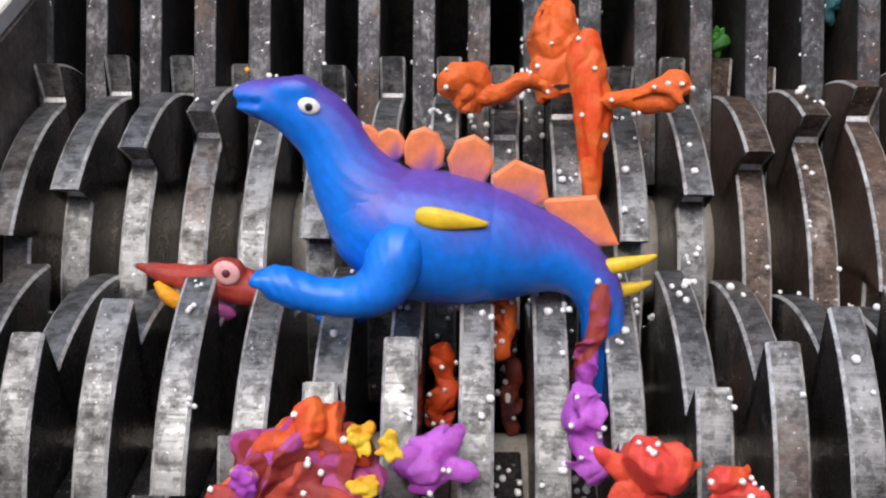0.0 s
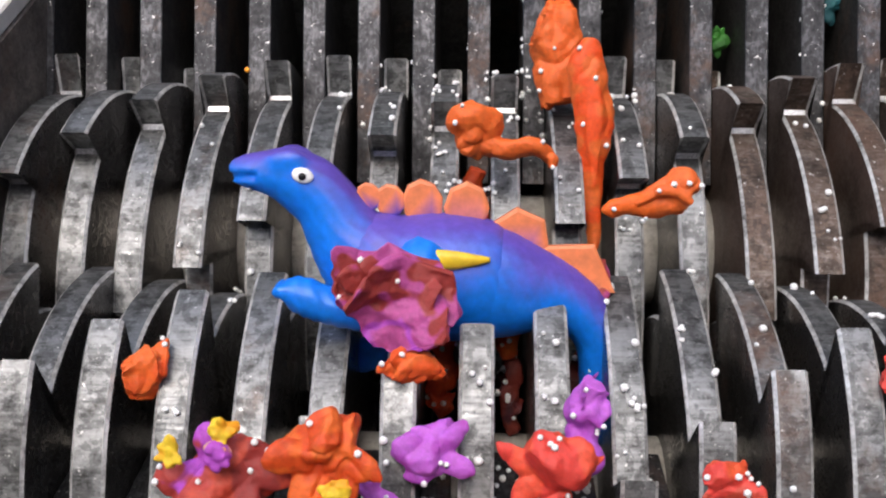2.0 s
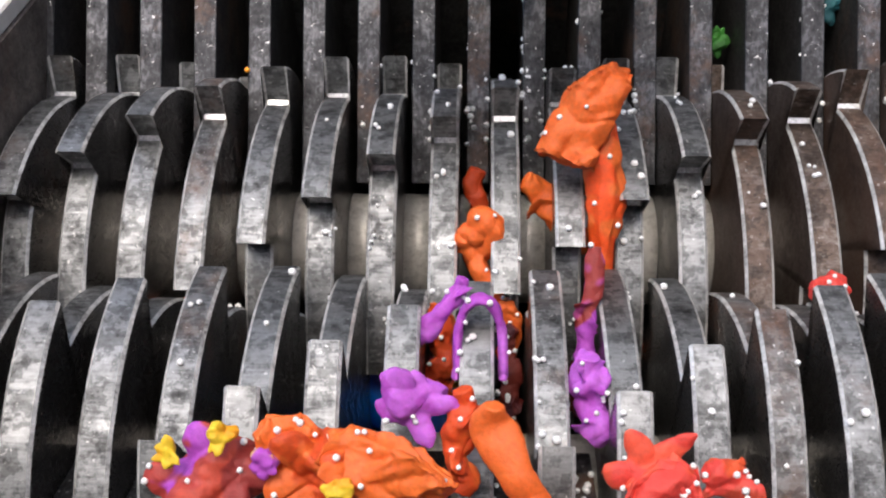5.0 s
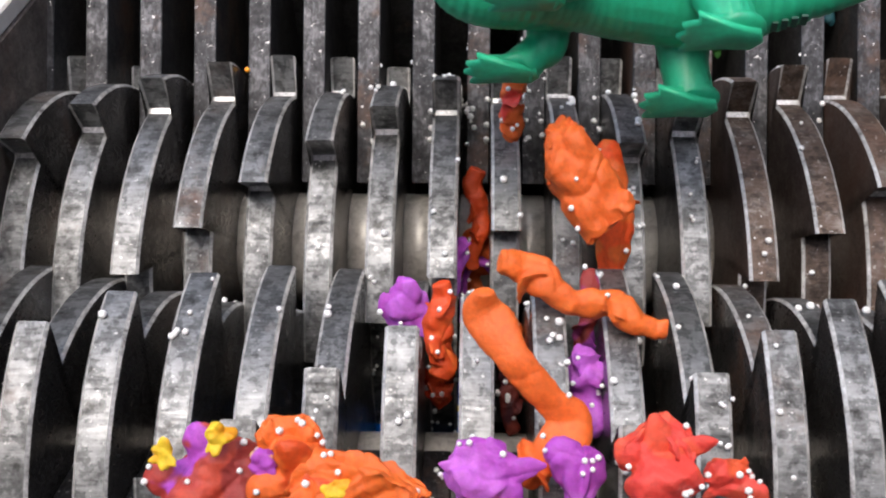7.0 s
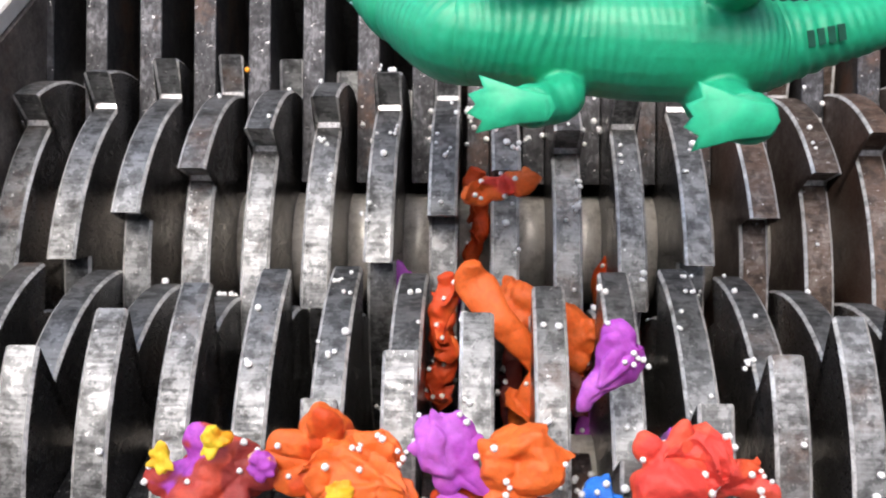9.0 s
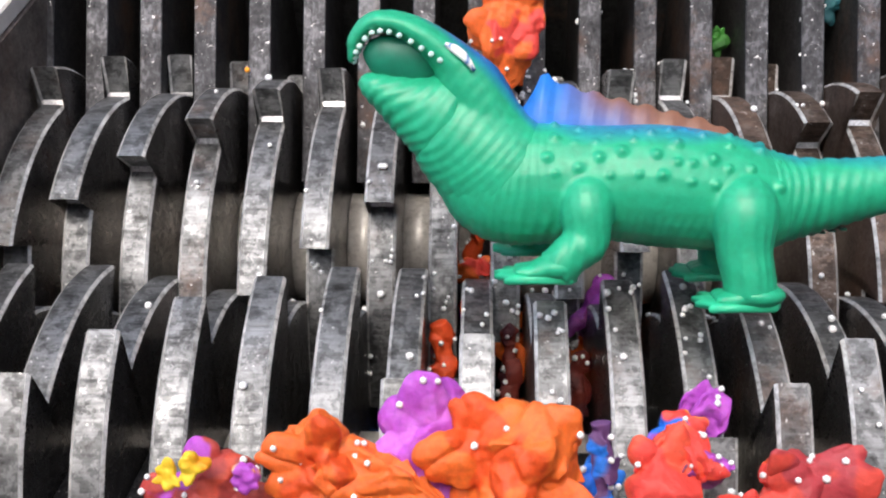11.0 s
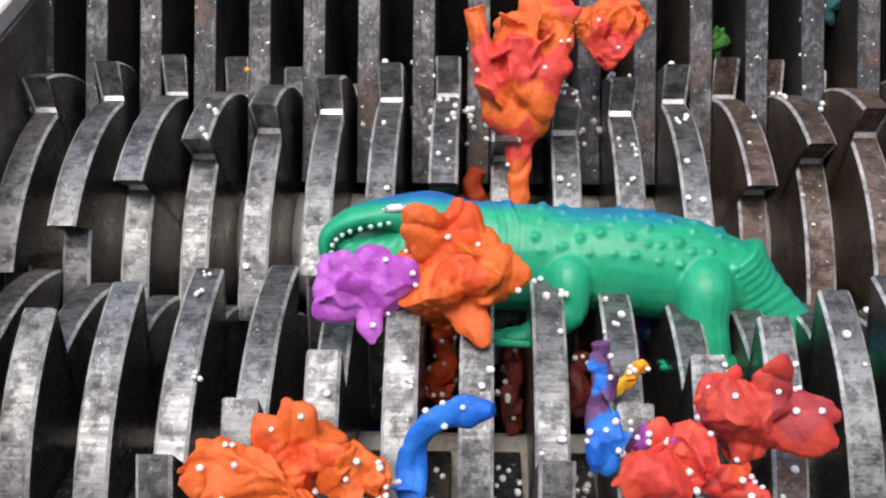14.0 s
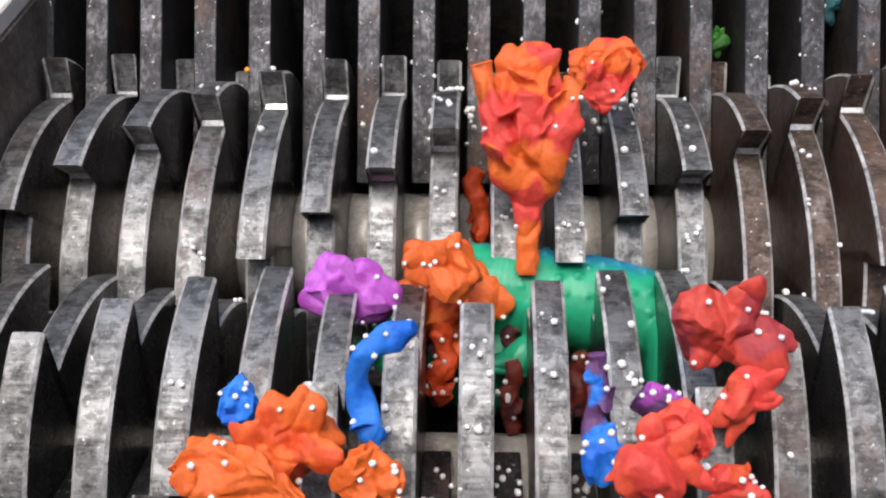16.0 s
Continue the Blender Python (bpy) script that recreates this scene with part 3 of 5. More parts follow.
            rings = [[bm.verts.new(((x - 20 + a * k) * U, (y + b * k) * U, (d + z) * U)) for a, b in rim] for z, k in ((-150, 0.9), (-153, 1.0), (-160, 1.0), (-163, 0.9))]
            for r0, r1 in zip(rings, rings[1:]):
                for i in range(12):
                    bm.faces.new((r0[i], r0[(i + 1) % 12], r1[(i + 1) % 12], r1[i]))
            bm.faces.new(rings[0]), bm.faces.new(rings[-1])
            bmesh.ops.recalc_face_normals(bm, faces=bm.faces)
            paint(bm, lambda co: (0.03, 0.5, 0.26))
            part("sole", bm, M_TOY, foot, "lighter green flat webbed sole")
    # faint stamped lettering on the tail, as bars
    for i in range(4):
        bm = bmesh.new()
        box(bm, (268 + i * 16) * U, (278 + i * 16) * U, -12 * U, 12 * U, (-63.5 + i * 3.6) * U, (-59 + i * 3.6) * U)
        paint(bm, lambda co: (0.006, 0.08, 0.05))
        part("stamp", bm, M_TOY, tail, "dark stamped bar", smooth=False)
    return toy, neck, fin, tail, jaw


# ---------------------------------------------------------------- torn head of a red toy
def red_head():
    toy = tagged(new("toy_remnant"), "torn dark red rubber toy head with a round eye", "toy head")
    bm = bmesh.new()
    tube(bm, units([(-122, 0, 26, 4, 4), (-105, 0, 22, 11, 10), (-70, 0, 12, 19, 18), (-30, 0, 4, 26, 24), (20, 0, -2, 32, 30), (60, 0, -8, 34, 34), (100, 0, -18, 28, 32), (125, 0, -26, 14, 18)]), 20, 6, 0.12, 2.0)
    lump(bm, (46 * U, -12 * U, 22 * U), (34 * U, 22 * U, 24 * U), 3, 0.08)
    bm = crumpled(fused(bm, 0.0014, 3), 0.0012, 70, 3.0)
    paint(bm, colours((BROWN, (0.42, 0.05, 0.035)), 3.0))
    part("snout", bm, M_SCRAP, toy)
    bm = bmesh.new()
    lump(bm, (50 * U, -33 * U, 20 * U), (24 * U, 6 * U, 21 * U), 3, 0.03, 2.0, 1.6, Matrix.Rotation(radians(25), 3, "Y"))
    paint(bm, lambda co: (0.78, 0.42, 0.4))
    eye = part("eye", bm, M_TOY, toy, "pale pink painted eye")
    bm = bmesh.new()
    lump(bm, (50 * U, -38 * U, 20 * U), (8 * U, 3 * U, 8 * U), 2, 0)
    paint(bm, lambda co: (0.12, 0.02, 0.03))
    part("pupil", bm, M_TOY, eye)
    bm = bmesh.new()
    tube(bm, units([(-80, -14, -2, 6, 6), (-62, -18, -22, 14, 14), (-40, -18, -40, 12, 14), (-25, -14, -55, 4, 4)]), 12, 5, 0.2, 5.0)
    paint(bm, lambda co: GOLD)
    part("jaw", bm, M_SCRAP, toy, "yellow torn jaw")
    bm = bmesh.new()
    tube(bm, units([(5, -20, -44, 10, 12), (30, -22, -52, 13, 15), (52, -22, -56, 10, 12), (62, -22, -58, 3, 3)]), 12, 5, 0.1, 7.0)
    paint(bm, lambda co: blend(GOLD, PINK, (co.x / U - 10) / 15))
    part("tongue", bm, M_SCRAP, toy, "pink and yellow tongue")
    return toy


# ---------------------------------------------------------------- torn scraps
ORANGE, RED, PURPLE, PINK, BROWN, GOLD, SCRAPBLUE, DUSK = (0.74, 0.135, 0.02), (0.68, 0.055, 0.04), (0.42, 0.07, 0.48), (0.44, 0.075, 0.27), (0.30, 0.035, 0.03), (0.85, 0.36, 0.01), (0.006, 0.13, 0.62), (0.13, 0.05, 0.16)


def colours(palette, seed):
    def rule(co):
        w = noise.noise(co * 26 + Vector((seed, 2 * seed, 0))) * 0.5 + 0.5 + 0.18 * noise.noise(co * 110)
        k = min(max((w - 0.18) / 0.64, 0), 0.999) * len(palette)
        i = int(k)
        nxt = palette[min(i + 1, len(palette) - 1)]
        return blend(palette[i], nxt, ((k - i) - 0.72) / 0.28)
    return rule


def flake(bm, centre, size, seed, turn):
    """A torn, curled sheet with thickness and a ragged rim."""
    n, rings = 22, 6
    off = Vector((seed * 2.7, seed, seed * 1.3))
    curl = 0.6 + 0.5 * noise.noise(off)
    top, bot = [], []
    for i in range(rings + 1):
        rt, rb = [], []
        for k in range(n):
            t = 2 * math.pi * k / n
            rag = 1 + 0.34 * noise.noise(Vector((math.cos(t) * 1.6, math.sin(t) * 1.6, seed))) + 0.16 * noise.noise(Vector((math.cos(t) * 6, math.sin(t) * 6, seed)))
            q = i / rings
            x, y = math.cos(t) * q * rag, math.sin(t) * q * rag
            z = curl * (0.9 * x * x - 0.35 * y * y) + 0.22 * noise.noise(Vector((x * 2, y * 2, seed * 4))) + 0.1 * noise.noise(Vector((x * 5, y * 5, seed)))
            thick = 0.24 * (1 - 0.6 * q)
            for lst, s in ((rt, 1), (rb, -1)):
                p = Vector((x * size[0], y * size[1], (z + s * thick) * size[2]))
                lst.append(bm.verts.new(turn @ p + Vector(centre)))
        top.append(rt), bot.append(rb)
    for ring, flip in ((top, False), (bot, True)):
        for a, b in zip(ring, ring[1:]):
            for k in range(n):
                f = (a[k], a[(k + 1) % n], b[(k + 1) % n], b[k])
                bm.faces.new(tuple(reversed(f)) if flip else f)
    for k in range(n):
        bm.faces.new((top[-1][k], top[-1][(k + 1) % n], bot[-1][(k + 1) % n], bot[-1][k]))


def any_turn(rng):
    return Euler([rng.uniform(-3.1, 3.1) for _ in range(3)]).to_matrix()


def scrap(label, palette, size, seed, style="crumple", category="rubber scrap"):
    """A torn piece of toy, of about that width, depth and height."""
    rng = random.Random(seed)
    sx, sy, sz = (s / 2 for s in size)
    bm = bmesh.new()
    if style == "crumple":
        for i in range(6):
            c = (rng.uniform(-0.5, 0.5) * sx, rng.uniform(-0.3, 0.3) * sy, rng.uniform(-0.5, 0.5) * sz)
            k = rng.uniform(0.4, 0.62)
            lump(bm, c, (sx * k * rng.uniform(0.7, 1.2), sy * k * 1.1, sz * k * rng.uniform(0.7, 1.2)), 3, 0.3, seed + i * 3.3, 1.2)
        bm = fused(bm, max(max(sx, sz) * 0.025, 0.0008), 1)
        torn(bm, rng, seed)
        # thick torn tongues that taper to a point
        first = rng.uniform(0, 6.28)
        for i in range(5):
            a = first + i * 1.257 + rng.uniform(-0.4, 0.4)
            ca, sa = math.cos(a), math.sin(a)
            m = min(sx, sz)
            bend = rng.uniform(-0.5, 0.5)
            w = rng.uniform(0.26, 0.42) * m
            far = rng.uniform(0.85, 1.2)
            deep = rng.uniform(-0.7, 0.1) * sy
            tube(bm, [(ca * sx * q * far - sa * bend * q * q * m, deep * q, sa * sz * q * far + ca * bend * q * q * m, w * f * 0.5, w * f) for q, f in ((0.1, 1.0), (0.5, 1.15), (0.78, 0.95), (1.0, 0.25))], 14, 6, 0.35, seed + i)
    elif style == "flake":
        for i in range(4):
            c = (rng.uniform(-0.35, 0.35) * sx, rng.uniform(-0.2, 0.2) * sy, rng.uniform(-0.35, 0.35) * sz)
            t = Euler((1.57 + rng.uniform(-0.5, 0.5), rng.uniform(-0.25, 0.25), rng.uniform(-0.4, 0.4))).to_matrix()
            flake(bm, c, (sx * 0.75, sz * 0.75, sy), seed + i * 2.1, t)
    elif style == "strand":
        rows = []
        for i in range(7):
            k = i / 6
            w = (0.55 + 0.45 * math.sin(math.pi * (0.15 + 0.75 * k))) * rng.uniform(0.75, 1.1)
            rows.append((rng.uniform(-0.35, 0.35) * sx, rng.uniform(-0.3, 0.3) * sy, sz * (1 - 2 * k), sy * 0.7 * w, sx * 0.75 * w))
        tube(bm, rows, 22, 9, 0.5, seed)
        for i in range(3):
            flake(bm, (rng.uniform(-0.4, 0.4) * sx, -0.3 * sy, rng.uniform(-0.8, 0.8) * sz), (sx * 0.8, sx * 0.6, sx * 0.6), seed + i, any_turn(rng))
    elif style == "branch":
        for i in range(6):
            a = rng.uniform(-0.75, 0.75)
            rows = [(0, 0, -sz, sx * 0.12, sx * 0.14), (a * sx * 0.15, 0, -0.4 * sz, sx * 0.14, sx * 0.16), (a * sx * 0.6, rng.uniform(-0.3, 0.3) * sy, 0.15 * sz, sx * 0.22, sx * 0.26),
                    (a * sx * 1.1, rng.uniform(-0.4, 0.4) * sy, rng.uniform(0.5, 1.0) * sz, sx * 0.16, sx * 0.2)]
            tube(bm, rows, 18, 8, 0.55, seed + i)
        for i in range(7):
            c = (rng.uniform(-0.6, 0.6) * sx, rng.uniform(-0.6, 0.1) * sy, rng.uniform(-0.2, 0.8) * sz)
            flake(bm, c, (sx * 0.42, sx * 0.34, sx * 0.3), seed + i * 1.9, any_turn(rng))
    elif style == "hook":
        tube(bm, [(-sx * 0.75, 0, sz * 0.1, sy * 0.35, sz * 0.3), (-sx * 0.6, -0.2 * sy, sz * 0.45, sy * 0.55, sz * 0.5), (-sx * 0.2, 0, sz * 0.35, sy * 0.5, sz * 0.45), (-sx * 0.3, 0.1 * sy, -sz * 0.1, sy * 0.45, sz * 0.32),
                  (sx * 0.1, 0, -sz * 0.3, sy * 0.42, sz * 0.26), (sx * 0.55, -0.1 * sy, -sz * 0.25, sy * 0.4, sz * 0.24), (sx * 0.85, 0, -sz * 0.5, sy * 0.36, sz * 0.24), (sx * 0.92, 0, -sz * 0.8, sy * 0.2, sz * 0.14)], 20, 8, 0.35, seed)
        lump(bm, (-sx * 0.5, 0, sz * 0.2), (sx * 0.36, sy * 0.6, sz * 0.62), 3, 0.45, seed)
    elif style == "drape":
        tube(bm, [(-sx * 0.1, 0, sz, sy * 0.4, sx * 0.3), (-sx * 0.25, -0.1 * sy, sz * 0.75, sy * 0.6, sx * 0.75), (sx * 0.05, 0, sz * 0.4, sy * 0.55, sx * 0.8), (sx * 0.15, 0.1 * sy, 0, sy * 0.5, sx * 0.62), (sx * 0.05, 0, -sz * 0.4, sy * 0.4, sx * 0.42), (sx * 0.12, 0, -sz * 0.8, sy * 0.3, sx * 0.28), (sx * 0.1, 0, -sz, sy * 0.1, sx * 0.06)], 24, 9, 0.3, seed)
        for i in range(3):
            tube(bm, [(rng.uniform(-0.5, 0.5) * sx, -0.5 * sy, sz * 0.8, sy * 0.15, sx * 0.16), (rng.uniform(-0.3, 0.5) * sx, -0.6 * sy, sz * 0.3, sy * 0.2, sx * 0.18), (sx * 0.1, -0.4 * sy, -sz * 0.3, sy * 0.15, sx * 0.1)], 12, 8, 0.3, seed + i)
    elif style == "slab":
        for i in range(3):
            k = (i - 1) * 0.28
            tube(bm, [(sx * (k - 0.15), 0.3 * k * sy, sz * 0.95, sy * 0.35, sx * 0.3), (sx * (k - 0.1), -0.3 * sy * abs(k), sz * 0.5, sy * 0.6, sx * 0.42), (sx * k, 0, 0, sy * 0.62, sx * 0.46), (sx * (k + 0.1), 0, -sz * 0.55, sy * 0.5, sx * 0.4), (sx * (k + 0.18), 0, -sz * 0.95, sy * 0.3, sx * 0.24)], 20, 8, 0.28, seed + i * 2.0)
        lump(bm, (-sx * 0.6, -0.2 * sy, sz * 0.45), (sx * 0.4, sy * 0.5, sz * 0.28), 3, 0.4, seed)
        lump(bm, (sx * 0.6, -0.3 * sy, -sz * 0.45), (sx * 0.34, sy * 0.5, sz * 0.22), 3, 0.4, seed + 2)
    elif style in ("fold", "elbow"):
        way = ((-0.75, 0.95), (-0.7, 0.7), (-0.2, 0.3), (0.4, -0.1), (0.8, -0.3), (0.55, -0.55), (0.3, -0.75), (0.2, -1.0)) if style == "fold" else ((0.9, 0.95), (0.4, 0.8), (-0.15, 0.55), (-0.4, 0.1), (-0.3, -0.4), (-0.1, -0.75), (0.0, -1.0))
        n = len(way) - 1
        tube(bm, [(x * sx, math.sin(i * 2.1) * 0.3 * sy, z * sz, sy * 0.34, sx * (0.16 if i in (0, n) else 0.32 + 0.06 * math.sin(i * 1.7))) for i, (x, z) in enumerate(way)], 24, 8, 0.22, seed)
        flake(bm, (way[n - 1][0] * sx, -0.1 * sy, way[n - 1][1] * sz), (sx * 0.5, sx * 0.4, sx * 0.3), seed, any_turn(rng))
    elif style == "arch":
        rows = []
        for i in range(9):
            a = math.pi * (i / 8)
            rows.append((-math.cos(a) * sx * 0.9, 0.15 * sy * math.sin(3 * a), math.sin(a) ** 0.6 * sz * 1.4 - sz * 0.7, sy * 0.55, sx * 0.2))
        tube(bm, rows, 18, 7, 0.25, seed)
    big = max(sx, sz)
    bm = fused(bm, max(big * 0.02, 0.0007), 2)
    if style in ("slab", "flake"):
        torn(bm, rng, seed)
    crumpled(bm, min(sx, sy, sz) * 0.1, 0.7 / min(max(min(sx, sz), 0.006), 0.03), seed)
    paint(bm, colours(palette, seed))
    spots = [v.co + v.normal * 0.001 for v in bm.verts if v.normal.y < -0.35 and v.normal.z > -0.3]
    ob = tagged(part("rubber_scrap", bm, M_SCRAP), label, category)
    if len(spots) > 200 and big > 0.012:
        bm = bmesh.new()
        for _ in range(rng.randint(2, 7)):
            q = rng.uniform(0.0014, 0.0021)
            lump(bm, rng.choice(spots), (q, q, q), 1, 0.1, seed)
        tagged(part("bead_litter", bm, M_FOAM, ob, "white foam beads stuck on"), kind="stuff")
    return ob


# ---------------------------------------------------------------- the toys and the torn pieces
blue_toy, blue_neck, blue_legs, blue_spikes, blue_plates, blue_rump = blue_dinosaur()
green_toy, green_neck, green_fin, green_tail, green_jaw = green_dinosaur()
red_toy = red_head()
o_head = scrap("folded torn orange rubber scrap resting over the comb bars", (ORANGE, (0.78, 0.14, 0.02), ORANGE), (0.0505, 0.0404, 0.0966), 11, "slab")
o_tail = scrap("long draped orange rubber sheet drawn in between discs", (ORANGE, (0.78, 0.08, 0.006), ORANGE), (0.0324, 0.0259, 0.1472), 12, "drape")
o_fork = scrap("forked orange rubber strip dragged over the discs", (ORANGE, (0.78, 0.15, 0.02)), (0.0261, 0.0209, 0.1004), 71, "strand")
o_left = scrap("hook-shaped torn orange rubber scrap lying on far discs", (ORANGE, (0.78, 0.14, 0.02)), (0.0696, 0.0370, 0.0462), 13, "hook")
o_stub = scrap("dark orange rubber wedged between the far discs", ((0.5, 0.05, 0.006), (0.65, 0.07, 0.008)), (0.0203, 0.0163, 0.0700), 64, "strand")
o_right = scrap("orange rubber flap lying on a disc", (ORANGE, (0.78, 0.13, 0.01)), (0.0307, 0.0246, 0.0570), 15, "drape")
multi_a = scrap("crumpled purple and dark red rubber scrap with holes", (BROWN, PINK, PINK, PURPLE, PINK), (0.0814, 0.0409, 0.0511), 17, "flake")
multi_b = scrap("crumpled dark red, purple and yellow rubber clump", (BROWN, (0.5, 0.06, 0.03), (0.42, 0.05, 0.04), PURPLE), (0.0707, 0.0353, 0.0441), 18, "crumple")
gold_a = scrap("small torn yellow rubber bit on the clump", (GOLD, YELLOW), (0.0153, 0.0123, 0.0175), 19, "crumple")
gold_b = scrap("small torn yellow rubber bit with purple", (GOLD, PURPLE, YELLOW), (0.0151, 0.0120, 0.0158), 20, "crumple")
o_low = scrap("crumpled orange rubber scrap on the near discs", (ORANGE, (0.62, 0.07, 0.008), ORANGE), (0.0500, 0.0400, 0.0527), 21, "crumple")
o_low_b = scrap("torn orange rubber flaps at the housing edge", (ORANGE, (0.78, 0.15, 0.02)), (0.0843, 0.0301, 0.0377), 22, "flake")
o_flake_l = scrap("torn orange rubber flake between discs", ((0.7, 0.09, 0.01), ORANGE), (0.0254, 0.0203, 0.0352), 23, "flake")
o_flake_m = scrap("torn orange rubber flake caught on a disc", (ORANGE, (0.7, 0.09, 0.01)), (0.0352, 0.0182, 0.0228), 24, "flake")
p_strand = scrap("pink-purple rubber strand hanging between discs", (PINK, BROWN, PURPLE), (0.0191, 0.0153, 0.0779), 25, "strand")
p_blob = scrap("glossy purple rubber lump between discs", (PURPLE, (0.5, 0.12, 0.6)), (0.0246, 0.0197, 0.0458), 26, "strand")
p_mid = scrap("purple rubber scrap among the near discs", (PURPLE, (0.5, 0.12, 0.6), PURPLE), (0.0422, 0.0308, 0.0385), 27, "crumple")
p_wing = scrap("stretched light purple rubber strip lying over discs", ((0.52, 0.13, 0.6), PURPLE), (0.0165, 0.0132, 0.0664), 28, "strand")
p_arch = scrap("purple rubber loop wrapped over a cutter disc", ((0.52, 0.13, 0.6), PURPLE), (0.0284, 0.0227, 0.0633), 29, "arch")
p_low = scrap("purple rubber scrap low on the near discs", (PURPLE, (0.52, 0.13, 0.6)), (0.0501, 0.0244, 0.0305), 30, "crumple")
p_late = scrap("crumpled light purple rubber scrap riding on the discs", (PURPLE, (0.55, 0.14, 0.62), PURPLE), (0.0592, 0.0443, 0.0554), 60, "crumple")
gold_c = scrap("small torn yellow rubber bit", (GOLD, YELLOW), (0.0134, 0.0107, 0.0162), 61, "crumple")
gold_d = scrap("small torn yellow rubber bit", (GOLD, YELLOW), (0.0150, 0.0097, 0.0121), 62, "crumple")
o_low_c = scrap("torn orange rubber flap", (ORANGE, (0.78, 0.15, 0.02)), (0.0338, 0.0241, 0.0301), 63, "flake")
o_deep = scrap("dark orange rubber wedged between discs", ((0.6, 0.06, 0.008), ORANGE), (0.0207, 0.0166, 0.0409), 31, "strand")
o_deep_b = scrap("dark orange rubber wedged deep between discs", ((0.5, 0.05, 0.008), (0.65, 0.07, 0.01)), (0.0230, 0.0184, 0.0520), 32, "strand")
r_low = scrap("crumpled red-orange rubber scrap at the housing edge", (RED, (0.74, 0.085, 0.04), RED), (0.0510, 0.0339, 0.0424), 33, "crumple")
r_petal = scrap("upright torn red rubber flaps", ((0.74, 0.085, 0.04), RED), (0.0387, 0.0309, 0.0407), 34, "flake")
o_corner = scrap("torn orange-brown rubber scraps at the housing edge", ((0.75, 0.10, 0.03), RED, (0.5, 0.06, 0.03)), (0.0345, 0.0179, 0.0224), 35, "crumple")
r_ball = scrap("crumpled red rubber lump in the disc gap", (RED, (0.6, 0.05, 0.04)), (0.0247, 0.0198, 0.0274), 36, "crumple")
r_top = scrap("torn red rubber scrap behind the far discs", (RED, ORANGE), (0.0205, 0.0164, 0.0431), 37, "strand")
o_mid = scrap("folded orange rubber strip sliding over the near discs", (ORANGE, (0.78, 0.14, 0.02)), (0.0620, 0.0300, 0.0980), 38, "fold")
r_arch = scrap("red rubber loop bent over a cutter disc", ((0.74, 0.085, 0.04), RED), (0.0620, 0.0200, 0.0300), 90, "arch")
o_mid_b = scrap("orange rubber scrap wedged behind a disc", (ORANGE, (0.65, 0.07, 0.01)), (0.0237, 0.0189, 0.0528), 39, "strand")
o_eight = scrap("folded orange rubber scrap standing on the near discs", (ORANGE, (0.78, 0.15, 0.02)), (0.0421, 0.0336, 0.0470), 40, "crumple")
o_big = scrap("large crumpled orange rubber scrap across the rotors", (ORANGE, (0.78, 0.15, 0.02), (0.7, 0.08, 0.01)), (0.0746, 0.0596, 0.0744), 41, "crumple")
p_ball = scrap("smooth purple rubber lump on the near discs", (PURPLE, (0.52, 0.13, 0.6)), (0.0306, 0.0245, 0.0476), 42, "drape")
p_corner = scrap("purple rubber flaps beside the red scraps", (PURPLE, DUSK), (0.0290, 0.0178, 0.0222), 43, "flake")
r_big = scrap("large crumpled dull red rubber scrap", (RED, (0.4, 0.04, 0.05), (0.6, 0.06, 0.04)), (0.0574, 0.0459, 0.0577), 44, "crumple")
r_big_b = scrap("crumpled red rubber scrap sliding over the discs", (RED, (0.74, 0.085, 0.04)), (0.0320, 0.0256, 0.0421), 45, "crumple")
top_a = scrap("torn red-orange rubber clump over the comb bars", (RED, ORANGE, (0.78, 0.14, 0.02), RED), (0.0563, 0.0450, 0.0829), 46, "crumple")
top_b = scrap("orange rubber branches drawn down between discs", (ORANGE, (0.78, 0.15, 0.02), RED), (0.0782, 0.0626, 0.1317), 47, "branch")
top_c = scrap("torn orange rubber flap on a far disc", (ORANGE, RED), (0.0534, 0.0417, 0.0522), 48, "flake")
b_one = scrap("bent blue rubber strip among the near discs", (SCRAPBLUE, (0.02, 0.2, 0.75)), (0.0440, 0.0260, 0.0600), 49, "elbow")
b_two = scrap("blue rubber strip caught between discs", (SCRAPBLUE, DUSK, (0.02, 0.2, 0.75)), (0.0182, 0.0146, 0.0668), 50, "strand")
b_two_low = scrap("torn blue rubber scrap beside the red clump", (SCRAPBLUE, (0.02, 0.2, 0.75)), (0.0219, 0.0175, 0.0317), 51, "crumple")
b_three = scrap("torn blue rubber flake", (SCRAPBLUE, (0.02, 0.2, 0.75)), (0.0258, 0.0206, 0.0300), 52, "flake")
mixed_small = scrap("small purple, red and yellow rubber bits", (PURPLE, SCRAPBLUE, RED, GOLD), (0.0315, 0.0217, 0.0271), 53, "crumple")
dusk_flap = scrap("dull violet rubber flap between discs", (DUSK, PURPLE), (0.0250, 0.0200, 0.0410), 54, "flake")
y_shard = scrap("yellow rubber shard between discs", (YELLOW, GOLD), (0.0111, 0.0089, 0.0263), 55, "strand")
g_bit = scrap("torn green rubber bit lodged between comb bars", ((0.04, 0.22, 0.025), (0.025, 0.14, 0.015)), (0.0185, 0.0160, 0.0236), 56, "crumple")
t_bit = scrap("torn teal rubber bit lodged between comb bars", ((0.02, 0.14, 0.16), (0.02, 0.1, 0.12)), (0.0185, 0.0150, 0.0238), 57, "crumple")
# red rubber darkened: the shade of the gaps is put into its colour
SHADED_RED = (0.11, 0.014, 0.01)
packed = []
